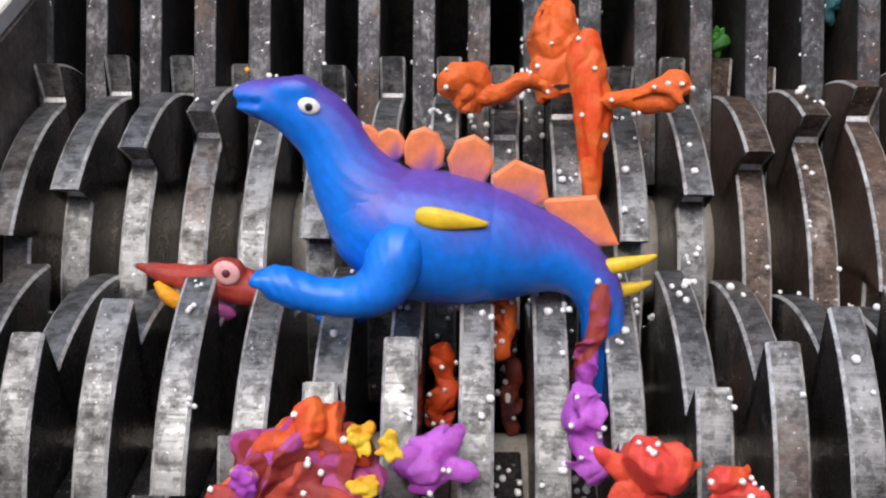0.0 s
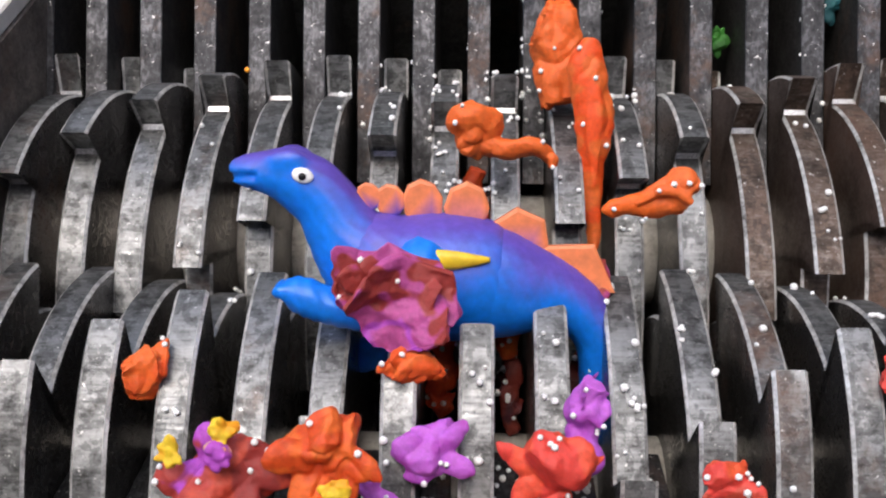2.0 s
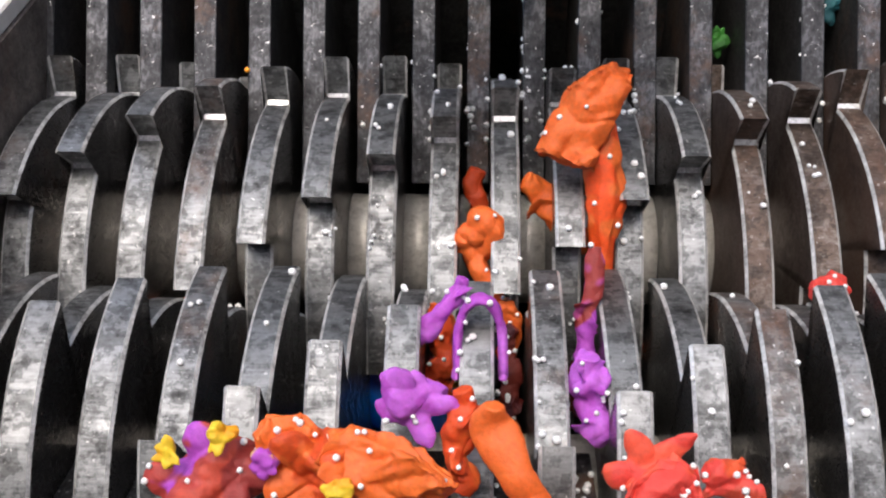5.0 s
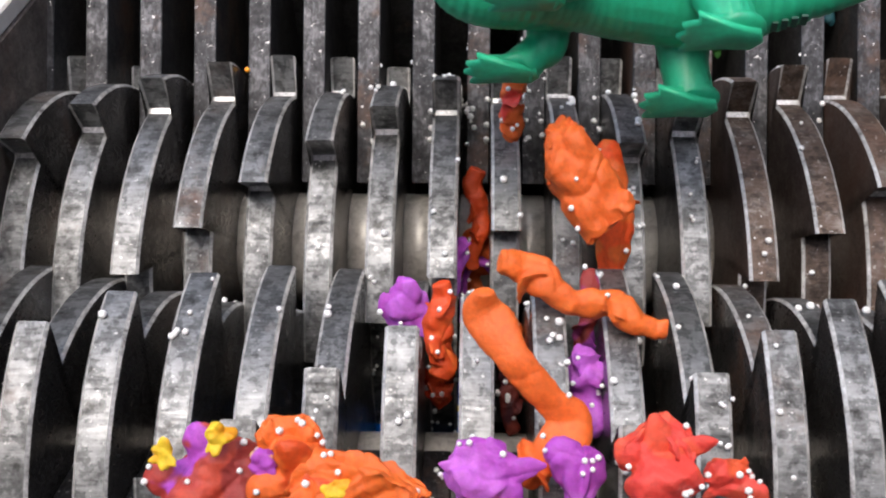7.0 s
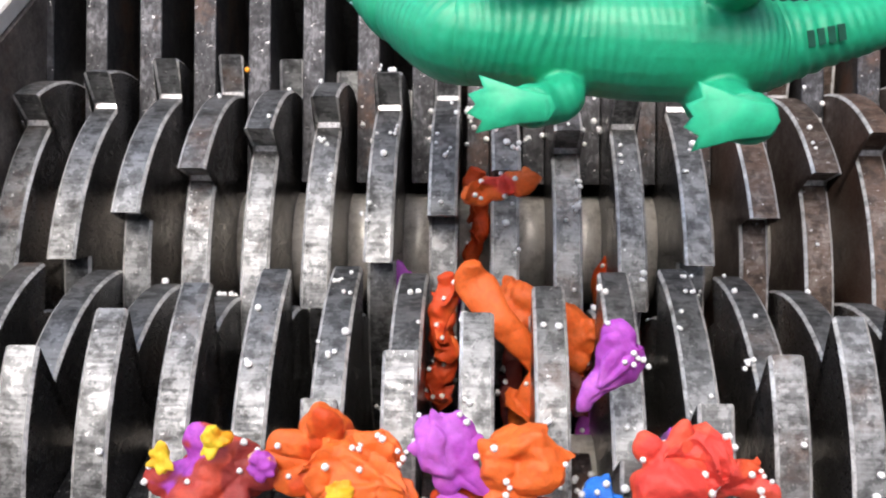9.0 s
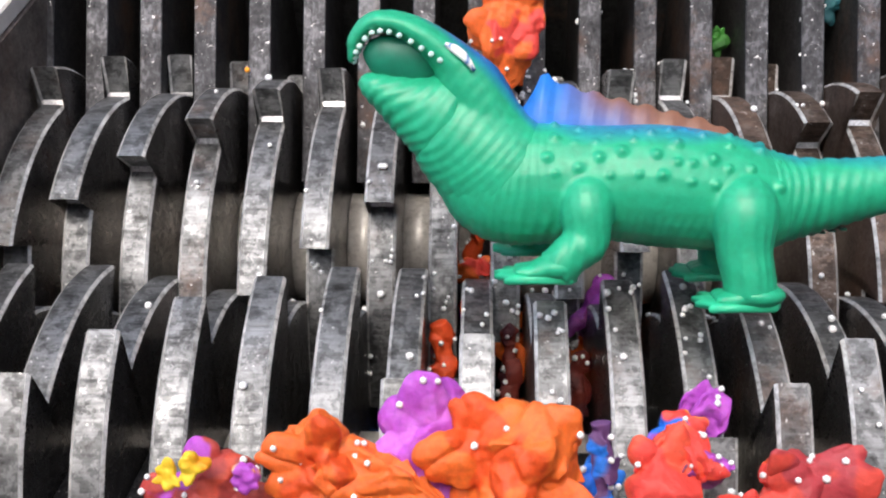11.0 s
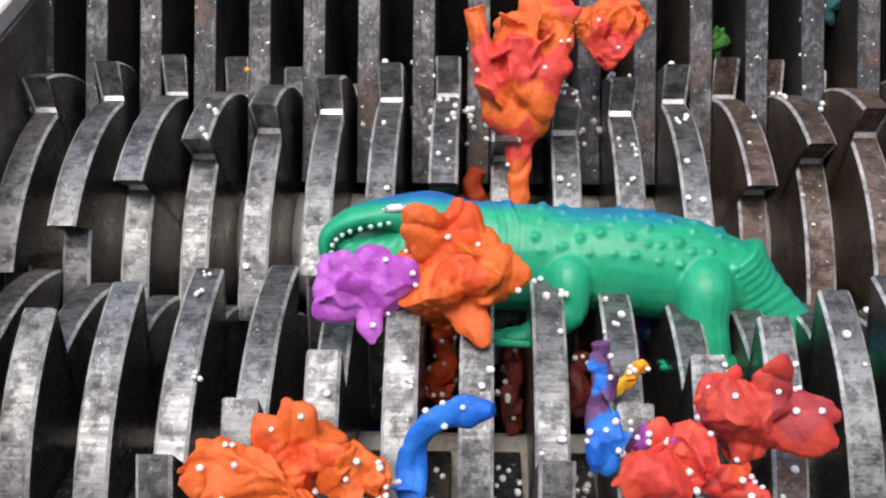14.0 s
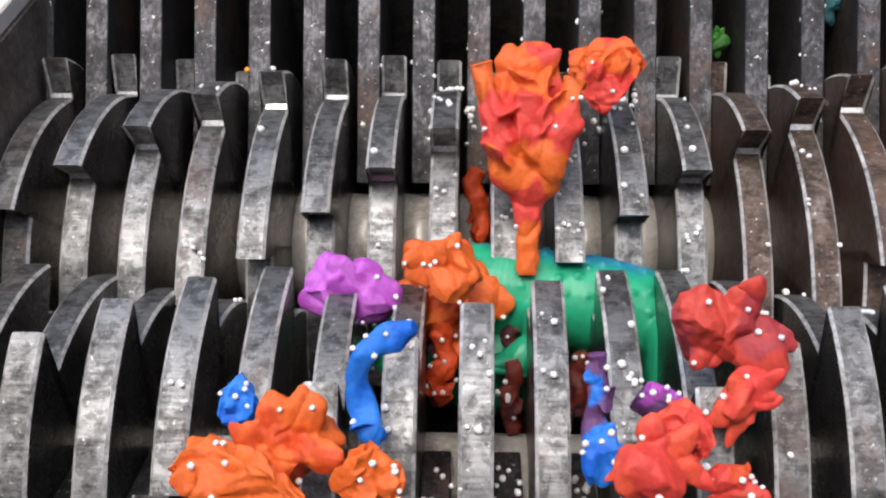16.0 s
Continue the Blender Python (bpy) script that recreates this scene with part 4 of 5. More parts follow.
for i, (x, y, z, h) in enumerate(((-0.0200, 0.058, 0.050, 0.04), (0.0232, 0.040, 0.052, 0.045), (0.0645, 0.050, 0.052, 0.04), (0.0238, 0.075, 0.045, 0.04))):
    packed.append((scrap("red rubber shreds deep between discs, shade painted into their colour", (SHADED_RED, (0.16, 0.018, 0.01), (0.07, 0.012, 0.02)), (0.0165, 0.0120, h), 80 + i, "strand"), x, y, z))
o_bit = scrap("tiny orange rubber crumb stuck on a comb bar", (ORANGE, GOLD), (0.0049, 0.0039, 0.0060), 58, "crumple")

# ---------------------------------------------------------------- foam beads
def bead_mesh():
    bm = bmesh.new()
    lump(bm, (0, 0, 0), (0.0023, 0.0023, 0.0022), 2, 0.12, 4.0, 1.4)
    me = bpy.data.meshes.new("foam_bead")
    bm.to_mesh(me)
    bm.free()
    me.materials.append(M_FOAM)
    for poly in me.polygons:
        poly.use_smooth = True
    return me


BEAD = bead_mesh()
dice = random.Random(7)


def bead(where):
    ob = new("foam_bead", BEAD)
    ob.matrix_basis = pose(*where, dice.uniform(0, 90), dice.uniform(0, 90), 0)
    s = dice.choice((0.6, 0.75, 0.9, 1.0, 1.1))
    ob.scale = (s, s, s)
    return tagged(ob, "small round white foam bead", "foam bead", "spilled foam beads")


# lying on the sloping comb bars
for i in range(95):
    j = dice.choice((5, 6, 6, 6, 6, 6, 7, 7, 7, 7, 7, 8, 8, 8, 9, 4, 12))
    y = dice.uniform(AXES + 0.03, AXES + 0.115)
    edge = dice.choice((-1, 1)) * dice.uniform(0.003, 0.0085)
    bead((X_NEAR + j * PITCH + edge, y, H + 0.0533 + (y - AXES - 0.0133) * 0.893 + 0.002))


def rim_radius(s):
    q = (s % 60) / 63.5
    return R_TIP - (R_TIP - R_ROOT) * (RIM_A * q + (1 - RIM_A) * q * q)


def ride(y, table, angle, r, x, t):
    a = radians(turn_at(table, t) + angle)
    return pose(x, y - r * math.cos(a), H + r * math.sin(a))


# lying on the rims and carried round with the rotors
riders = []
for i in range(204):
    far = i % 2
    k = dice.choice((4, 5, 6, 6, 7, 7, 8, 8, 9, 10, 6, 7, 8, 5, 9, 3, 11, 1, 12))
    s = 60 * dice.randrange(6) + dice.uniform(4, 56)
    r = rim_radius(s) + 0.0016
    x = (X_FAR if far else X_NEAR) + k * PITCH + dice.uniform(-0.0075, 0.0075)
    angle = 12 * k + (s if far else -s)
    ob = bead((x, 0, 0))
    riders.append((ob, AXES if far else 0, FAR_TURN if far else NEAR_TURN, angle, r, x))


def litter(name, far, count):
    """Beads past counting that lie on the rims of one rotor and turn with it."""
    bm = bmesh.new()
    for i in range(count):
        k = dice.choice((4, 5, 6, 6, 7, 7, 8, 8, 9, 9, 10, 2, 12))
        s = 60 * dice.randrange(6) + dice.uniform(2, 58)
        a = radians(12 * k + (s if far else -s))
        r = rim_radius(s) + 0.0014
        x = (X_FAR if far else X_NEAR) + k * PITCH + dice.uniform(-0.009, 0.009)
        q = dice.uniform(0.0013, 0.0022)
        for _ in range(dice.choice((1, 1, 2, 3))):
            lump(bm, (x, -r * math.cos(a), r * math.sin(a)), (q, q, q), 1, 0.1, i)
            x += dice.uniform(-0.005, 0.005)
            a += dice.uniform(-0.04, 0.04)
    return tagged(part(name, bm, M_FOAM), "scatter of tiny white foam beads on the discs", "foam beads", kind="stuff")



def gap_litter():
    """Beads past counting on the front comb bars, low between the discs."""
    bm = bmesh.new()
    for i in range(70):
        k = dice.choice((4, 5, 6, 6, 7, 7, 7, 8, 8, 9, 10))
        y = -0.0133 - dice.uniform(0.0, 0.075)
        q = dice.uniform(0.0016, 0.0023)
        x = X_FAR + k * PITCH + dice.uniform(-0.008, 0.008)
        lump(bm, (x, y, 0.05 + (0.002 - y) * 0.428 + q * 1.1), (q, q, q), 1, 0.1, i)
    return tagged(part("bead_litter", bm, M_FOAM, m=pose(0, 0, H)), "scatter of white foam beads on the front bars", "foam beads", kind="stuff")


gap_litter()
near_litter, far_litter = litter("bead_litter", False, 130), litter("bead_litter", True, 130)


# ---------------------------------------------------------------- what moves
def slide(ob, rows):
    """rows: seconds, place over the rotor axes, turn in the tilted plane of the scraps."""
    walk(ob, [(t, pose(x, y, H + z, -40) @ pose(0, 0, 0, 0, turn, 0)) for t, x, y, z, turn in rows])


def carry(ob, rows):
    """rows: seconds, place, lean back, tilt along the body, and maybe a swing to the side."""
    walk(ob, [(t, pose(x, y, H + z, lean) @ pose(0, 0, 0, 0, tilt, swing[0] if swing else 0)) for t, x, y, z, lean, tilt, *swing in rows])


def nod(ob, hinge, rows):
    """A part that turns about a hinge of its thing, is pressed along the body, sinks and may swing sideways."""
    x, z = hinge[0] * U, hinge[1] * U
    walk(ob, [(t, pose(x + press * U, 0, z - sink * U, 0, turn, yaw[0] if yaw else 0) @ pose(-x, 0, -z)) for t, turn, press, sink, *yaw in rows])


def motions():
    times = [0.25 * i for i in range(65)]
    for ob in (near_rotor, near_litter):
        walk(ob, [(t, pose(0, 0, H, -turn_at(NEAR_TURN, t))) for t in times])
    for ob in (far_rotor, far_litter):
        walk(ob, [(t, pose(0, AXES, H, -turn_at(FAR_TURN, t))) for t in times])
    for ob, y, table, angle, r, x in riders:
        walk(ob, [(t, ride(y, table, angle, r, x, t)) for t in times[::2]])
    slide(o_head, ((0, 0.0542, 0.2542, 0.1500, 0), (1.0, 0.0542, 0.2542, 0.1500, 0), (1.5, 0.0538, 0.2446, 0.1500, 5), (2.5, 0.0582, 0.2575, 0.1500, -8), (3.0, 0.0564, 0.2608, 0.1500, 0), (3.5, 0.0494, 0.2434, 0.1600, 45), (4.2, 0.0670, 0.1950, 0.1600, 70), (5.2, 0.0671, 0.1697, 0.1600, 25), (6.3, 0.0638, 0.1430, 0.1600, -22), (7, 0.0635, 0.1128, 0.1600, -24), (8, 0.0621, 0.0846, 0.1350, -28), (8.5, 0.0575, 0.0809, 0.1050, -45), (9.2, 0.0460, 0.0747, 0.0650, -50), (10.5, 0.0604, 0.0929, 0.0200, -70), (16, 0.0678, 0.1486, -0.0500, -70)))
    slide(o_tail, ((0, 0.0748, 0.1897, 0.1250, 0), (1.5, 0.0750, 0.1926, 0.1250, 0), (2.5, 0.0762, 0.1706, 0.1150, 0), (3.5, 0.0778, 0.1547, 0.1050, 0), (4.2, 0.0789, 0.1391, 0.1000, 3), (6.3, 0.0835, 0.1290, 0.1000, 0), (8, 0.0901, 0.1067, 0.0500, 0), (9.2, 0.0984, 0.1253, -0.0200, 0), (16, 0.1048, 0.1571, -0.0600, 0)))
    slide(o_fork, ((0, 0.1000, 0.3627, -0.0700, -40), (4.2, 0.0829, 0.2535, 0.0000, -40), (5.4, 0.0628, 0.1040, 0.1200, -55), (6.3, 0.0605, 0.0517, 0.1500, -68), (6.8, 0.0591, 0.0440, 0.1420, -68), (7.2, 0.0610, 0.0497, 0.1300, -68), (7.8, 0.0629, 0.0850, 0.0800, -68), (8.6, 0.0696, 0.0992, 0.0500, -68), (9.5, 0.0778, 0.1455, -0.0200, -68), (16, 0.0822, 0.1676, -0.0600, -68)))
    slide(o_left, ((0, 0.0100, 0.2128, 0.1550, -22), (0.5, 0.0100, 0.2068, 0.1550, -15), (1.0, 0.0117, 0.1894, 0.1550, -5), (1.5, 0.0134, 0.1714, 0.1550, 0), (2.5, 0.0166, 0.1483, 0.1550, 0), (3.0, 0.0149, 0.1308, 0.1500, 12), (3.5, 0.0133, 0.1192, 0.1400, 30), (4.2, 0.0103, 0.1178, 0.1200, 55), (5.2, 0.0076, 0.1319, 0.0700, 60), (6.3, 0.0042, 0.1643, 0.0300, 60), (16, 0.0050, 0.2240, -0.0600, 60)))
    slide(o_stub, ((0, 0.0019, 0.1844, 0.0600, 0), (16, 0.0019, 0.1844, 0.0600, 0)))
    slide(o_right, ((0, 0.1074, 0.2030, 0.1550, 85), (1.5, 0.1031, 0.1338, 0.1550, 78), (2.5, 0.0993, 0.0848, 0.1500, 78), (3.5, 0.1075, 0.0724, 0.1200, 60), (4.2, 0.1136, 0.0904, 0.0800, 60), (5.2, 0.1280, 0.1298, 0.0000, 60), (16, 0.1387, 0.1577, -0.0600, 60)))
    slide(multi_a, ((0, -0.0724, -0.0825, 0.1500, 0), (0.7, -0.0691, -0.0798, 0.1600, 0), (1.0, -0.0598, -0.0583, 0.1700, 10), (1.2, -0.0416, -0.0120, 0.1720, 14), (1.5, -0.0360, 0.0000, 0.1700, 12), (2.0, -0.0390, 0.0150, 0.1640, 12), (2.5, -0.0450, 0.0280, 0.1600, 14), (3.0, -0.0410, 0.0330, 0.1520, 10), (3.5, -0.0375, 0.0440, 0.1320, 5), (4.2, -0.0330, 0.0650, 0.1030, 0), (5.2, -0.0396, 0.1071, 0.0000, 0), (16, -0.0432, 0.1440, -0.0600, 0)))
    slide(multi_b, ((0, -0.0922, -0.0919, 0.1500, 0), (1.0, -0.1035, -0.0861, 0.1500, 0), (1.5, -0.1092, -0.0832, 0.1500, 0), (2.5, -0.1232, -0.0789, 0.1500, 0), (4.2, -0.1231, -0.0798, 0.1500, 0), (9.2, -0.1230, -0.0804, 0.1500, 0), (11.5, -0.1260, -0.0879, 0.1400, 5), (13, -0.1300, -0.1044, 0.1300, 5), (16, -0.1333, -0.1106, 0.1200, 5)))
    slide(gold_a, ((0, -0.0501, -0.0758, 0.1750, 0), (1.0, -0.0803, -0.0809, 0.1750, 20), (1.5, -0.1135, -0.0738, 0.1750, 30), (2.5, -0.1141, -0.0748, 0.1750, 30), (9.2, -0.1169, -0.0791, 0.1750, 40), (11.5, -0.1284, -0.0931, 0.1650, 40), (13, -0.1310, -0.1072, 0.1500, 40), (16, -0.1338, -0.1158, 0.1400, 40)))
    slide(gold_b, ((0, -0.1017, -0.0958, 0.1700, 0), (1.5, -0.1375, -0.0816, 0.1700, 0), (2.5, -0.0936, -0.0853, 0.1700, 0), (9.2, -0.0947, -0.0883, 0.1700, 0), (11.5, -0.1028, -0.0972, 0.1700, 0), (13, -0.1055, -0.1067, 0.1500, 0), (16, -0.1077, -0.1181, 0.1400, 0)))
    slide(o_low, ((0, -0.0766, -0.0706, 0.1600, 0), (1.0, -0.0710, -0.0859, 0.1600, 0), (1.5, -0.0754, -0.0814, 0.1600, 10), (2.5, -0.0642, -0.0769, 0.1650, 0), (3.5, -0.0642, -0.0769, 0.1650, 0), (4.2, -0.0666, -0.0782, 0.1600, 20), (6.3, -0.0746, -0.0883, 0.1600, 60), (8, -0.0742, -0.0919, 0.1600, 80), (9.2, -0.0663, -0.0769, 0.1650, 90), (11.5, -0.0721, -0.0831, 0.1650, 100), (12.5, -0.0923, -0.0774, 0.1650, 140), (13.5, -0.0813, -0.0818, 0.1650, 160), (14.5, -0.0793, -0.0772, 0.1650, 180), (16, -0.0825, -0.0726, 0.1650, 190)))
    slide(o_low_b, ((0, -0.0596, -0.1143, 0.1400, 0), (3.5, -0.0501, -0.0970, 0.1500, 0), (4.2, -0.0449, -0.0856, 0.1650, 0), (6.3, -0.0566, -0.0976, 0.1650, -20), (7, -0.0589, -0.0999, 0.1650, -15), (8, -0.0568, -0.1003, 0.1600, 0), (9.2, -0.0543, -0.0961, 0.1650, 10), (11.5, -0.0499, -0.0914, 0.1600, 0), (12.5, -0.0597, -0.0918, 0.1650, 0), (13.5, -0.1000, -0.0955, 0.1650, 0), (14.5, -0.1099, -0.0971, 0.1650, 0), (15.2, -0.1124, -0.0972, 0.1650, 0), (16, -0.1126, -0.0957, 0.1650, 0)))
    slide(o_flake_l, ((0, -0.1093, -0.0921, 0.1400, 0), (1.1, -0.1354, -0.0713, 0.1500, 20), (1.5, -0.1623, -0.0371, 0.1500, 0), (2.0, -0.1717, -0.0077, 0.1300, 0), (2.5, -0.1808, 0.0295, 0.1000, 0), (3.5, -0.1764, 0.0636, 0.0900, 0), (4.5, -0.1940, 0.1196, 0.0300, 0), (16, -0.2188, 0.1628, -0.0600, 0)))
    slide(o_flake_m, ((0, -0.0198, -0.0935, 0.1300, 0), (1.0, -0.0259, -0.0691, 0.1400, 0), (1.5, -0.0280, -0.0450, 0.1500, 0), (2.5, -0.0322, 0.0067, 0.1400, 0), (3.5, -0.0183, -0.0074, 0.1400, 60), (4.2, -0.0210, 0.0238, 0.1300, 80), (5.5, -0.0209, 0.0860, 0.0500, 80), (16, -0.0245, 0.1550, -0.0600, 80)))
    slide(p_strand, ((0, 0.0623, 0.0194, 0.1200, 8), (1.5, 0.0684, 0.0419, 0.1100, 0), (3.5, 0.0671, 0.0546, 0.1100, 5), (4.2, 0.0656, 0.0567, 0.1100, 5), (6.3, 0.0649, 0.0588, 0.1000, 0), (8, 0.0669, 0.0533, 0.0700, 0), (9.2, 0.0703, 0.0580, 0.0300, 0), (16, 0.0772, 0.1103, -0.0400, 0)))
    slide(p_blob, ((0, 0.0590, -0.0325, 0.1200, 0), (1.5, 0.0614, -0.0237, 0.1150, 0), (2.5, 0.0550, -0.0378, 0.1300, 30), (3.5, 0.0633, -0.0017, 0.1100, 0), (4.2, 0.0646, -0.0054, 0.1100, 0), (6.3, 0.0633, 0.0096, 0.1000, 0), (7, 0.0646, 0.0172, 0.0900, 0), (8, 0.0637, 0.0411, 0.0800, 0), (9.2, 0.0672, 0.0771, 0.0400, 0), (16, 0.0755, 0.1382, -0.0500, 0)))
    slide(p_mid, ((0, -0.0171, -0.0542, 0.1250, 0), (2.5, -0.0187, -0.0493, 0.1250, 10), (3.0, -0.0232, -0.0690, 0.1400, 10), (3.5, -0.0250, -0.0788, 0.1550, 20), (4.2, -0.0240, -0.0697, 0.1600, 30), (5.2, -0.0286, -0.0331, 0.1500, 60), (6.3, -0.0286, 0.0068, 0.1400, 90), (7, -0.0378, 0.0443, 0.1200, 90), (8, -0.0490, 0.0973, 0.0800, 90), (9.2, -0.0529, 0.1332, 0.0400, 90), (16, -0.0598, 0.1765, -0.0600, 90)))
    slide(p_wing, ((0, -0.0369, -0.0980, 0.1000, -50), (2.8, -0.0317, -0.0691, 0.1300, -55), (3.5, -0.0296, -0.0590, 0.1650, -58), (4.2, -0.0287, -0.0232, 0.1600, -120), (5.2, -0.0250, 0.0445, 0.1200, -140), (6.3, -0.0171, 0.0982, 0.0900, -160), (7.5, -0.0189, 0.1427, 0.0300, -160), (16, -0.0208, 0.1771, -0.0600, -160)))
    slide(p_arch, ((0, 0.0046, -0.1351, 0.0900, 0), (2.6, 0.0042, -0.1050, 0.1200, 0), (3.5, 0.0042, -0.0653, 0.1350, 0), (4.2, 0.0037, -0.0303, 0.1400, 0), (5, 0.0036, 0.0202, 0.1300, 0), (6, 0.0042, 0.1444, 0.0400, 0), (16, 0.0051, 0.2003, -0.0600, 0)))
    slide(p_low, ((0, 0.0074, -0.1305, 0.0800, 0), (6.0, 0.0095, -0.0961, 0.1200, 0), (7, 0.0059, -0.0765, 0.1500, 0), (7.5, -0.0093, -0.0785, 0.1550, 0), (8, -0.0262, -0.0747, 0.1650, 0), (9.2, -0.0093, -0.0759, 0.1650, 60), (10.5, -0.0119, -0.0844, 0.1500, 60), (11.3, -0.0146, -0.0815, 0.1500, 60), (11.6, -0.0172, -0.0815, 0.1500, 60), (12.5, -0.0257, -0.0878, 0.1200, 60), (16, -0.0261, -0.0917, 0.1000, 60)))
    slide(p_late, ((0, -0.0085, -0.1445, 0.0800, 0), (10.0, -0.0118, -0.0903, 0.1400, 0), (11.3, -0.0281, -0.0593, 0.1700, -10), (11.5, -0.0332, -0.0520, 0.1700, 0), (12.0, -0.0430, -0.0332, 0.1680, 20), (12.5, -0.0515, -0.0133, 0.1650, 40), (13.0, -0.0579, 0.0095, 0.1600, 50), (13.5, -0.0588, 0.0358, 0.1550, 60), (14.0, -0.0593, 0.0383, 0.1500, 64), (14.5, -0.0588, 0.0387, 0.1450, 70), (15.0, -0.0576, 0.0435, 0.1350, 80), (16, -0.0743, 0.0789, 0.1000, 84)))
    slide(gold_c, ((0, -0.0375, -0.0767, 0.1700, 0), (1.0, -0.0375, -0.0767, 0.1700, 0), (1.5, -0.1375, -0.0816, 0.1700, 0), (2.5, -0.1375, -0.0816, 0.1700, 0), (9.2, -0.1406, -0.0852, 0.1700, 0), (11.5, -0.1371, -0.0930, 0.1600, 0), (13, -0.1386, -0.1045, 0.1400, 0), (16, -0.1388, -0.1132, 0.1300, 0)))
    slide(gold_d, ((0, -0.0475, -0.0976, 0.1700, 0), (1.0, -0.0361, -0.1003, 0.1700, 0), (1.5, -0.0610, -0.1008, 0.1700, 0), (2.5, -0.0583, -0.1008, 0.1720, 0), (9.2, -0.0585, -0.1007, 0.1700, 0), (11.5, -0.0607, -0.0943, 0.1500, 0), (13, -0.0602, -0.1087, 0.1400, 0), (16, -0.0607, -0.1117, 0.1300, 0)))
    slide(o_low_c, ((0, -0.0829, -0.1096, 0.1200, 0), (1.5, -0.0878, -0.1036, 0.1300, 0), (3.5, -0.0922, -0.1007, 0.1400, 0), (4.2, -0.0875, -0.0742, 0.1650, 0), (6.3, -0.0849, -0.0742, 0.1650, 0), (8, -0.0793, -0.0772, 0.1650, 0), (9.2, -0.0451, -0.0826, 0.1650, 0), (11.5, -0.0871, -0.0773, 0.1650, 0), (12.5, -0.1038, -0.0522, 0.1650, 30), (13.5, -0.0603, -0.0859, 0.1650, 30), (14.5, -0.0521, -0.0917, 0.1650, 40), (16, -0.0470, -0.0916, 0.1650, 40)))
    slide(o_deep, ((0, 0.0177, 0.0495, 0.1100, 0), (1.5, 0.0225, 0.0667, 0.0900, 0), (4, 0.0237, 0.0877, 0.0600, 0), (6.3, 0.0245, 0.0950, 0.0400, 0), (16, 0.0259, 0.1082, 0.0000, 0)))
    slide(o_deep_b, ((0, -0.0182, 0.0271, 0.0750, 0), (3.5, -0.0187, 0.0479, 0.0750, 0), (6.3, -0.0196, 0.0519, 0.0700, 0), (16, -0.0193, 0.0598, 0.0600, 0)))
    slide(r_low, ((0, 0.0817, -0.0702, 0.1400, 0), (1.0, 0.0463, -0.0801, 0.1400, 0), (1.5, 0.0293, -0.0743, 0.1400, 0), (2.5, 0.0461, -0.0711, 0.1500, 0), (3.5, 0.0620, -0.0708, 0.1500, 60), (4.2, 0.0821, -0.0797, 0.1500, 90), (6.3, 0.0830, -0.0788, 0.1650, 120), (8, 0.0888, -0.0831, 0.1650, 140), (9.2, 0.0901, -0.0831, 0.1650, 150), (11.5, 0.0872, -0.0861, 0.1650, 150), (12.5, 0.0901, -0.0831, 0.1650, 165), (13.5, 0.0890, -0.0816, 0.1650, 180), (16, 0.0855, -0.0787, 0.1650, 180)))
    slide(r_arch, ((0, 0.0400, -0.1300, 0.0900, 0), (2.2, 0.0390, -0.0950, 0.1300, 0), (3.0, 0.0366, -0.0439, 0.1500, -6), (3.5, 0.0465, -0.0649, 0.1500, 10), (4.2, 0.0420, -0.1000, 0.1200, 20), (16, 0.0420, -0.1300, 0.0900, 20)))
    slide(r_petal, ((0, 0.1118, -0.1096, 0.1000, 0), (4, 0.0954, -0.1000, 0.1300, 0), (6.3, 0.0835, -0.0742, 0.1650, 0), (7, 0.0846, -0.0757, 0.1650, 0), (8, 0.0970, -0.0785, 0.1650, 0), (9.2, 0.1017, -0.0814, 0.1650, 0), (11.5, 0.0905, -0.0801, 0.1650, 0), (13.5, 0.0998, -0.0769, 0.1650, 0), (14.5, 0.0901, -0.0831, 0.1650, 0), (16, 0.0945, -0.0679, 0.1650, 0)))
    slide(o_corner, ((0, 0.1234, -0.0762, 0.1400, 0), (4.2, 0.1186, -0.0790, 0.1500, 0), (9.2, 0.1264, -0.0788, 0.1500, 0), (11.5, 0.1472, -0.0784, 0.1500, 0), (12.5, 0.1332, -0.0695, 0.1500, 0), (13.5, 0.1207, -0.0819, 0.1500, 0), (16, 0.1207, -0.0819, 0.1500, 0)))
    slide(r_ball, ((0, 0.2370, -0.0577, 0.1300, 0), (1.5, 0.2260, -0.0282, 0.1400, 0), (2.5, 0.2151, 0.0115, 0.1400, 20), (3.5, 0.2111, 0.0528, 0.1300, 40), (4.2, 0.2055, 0.0704, 0.1200, 50), (6.3, 0.2371, 0.1090, 0.0500, 60), (16, 0.2780, 0.1708, -0.0600, 60)))
    slide(r_top, ((0, 0.0195, 0.3337, 0.2000, 0), (4.4, 0.0195, 0.3337, 0.2000, 0), (6.3, 0.0195, 0.2256, 0.1500, 0), (7, 0.0228, 0.1987, 0.1500, 0), (8, 0.0224, 0.1759, 0.1500, 0), (8.5, 0.0167, 0.1462, 0.1500, 30), (9.2, 0.0151, 0.1242, 0.1400, 80), (10.2, 0.0142, 0.1231, 0.1000, 80), (11.3, 0.0003, 0.1549, 0.0400, 80), (16, 0.0005, 0.2150, -0.0500, 80)))
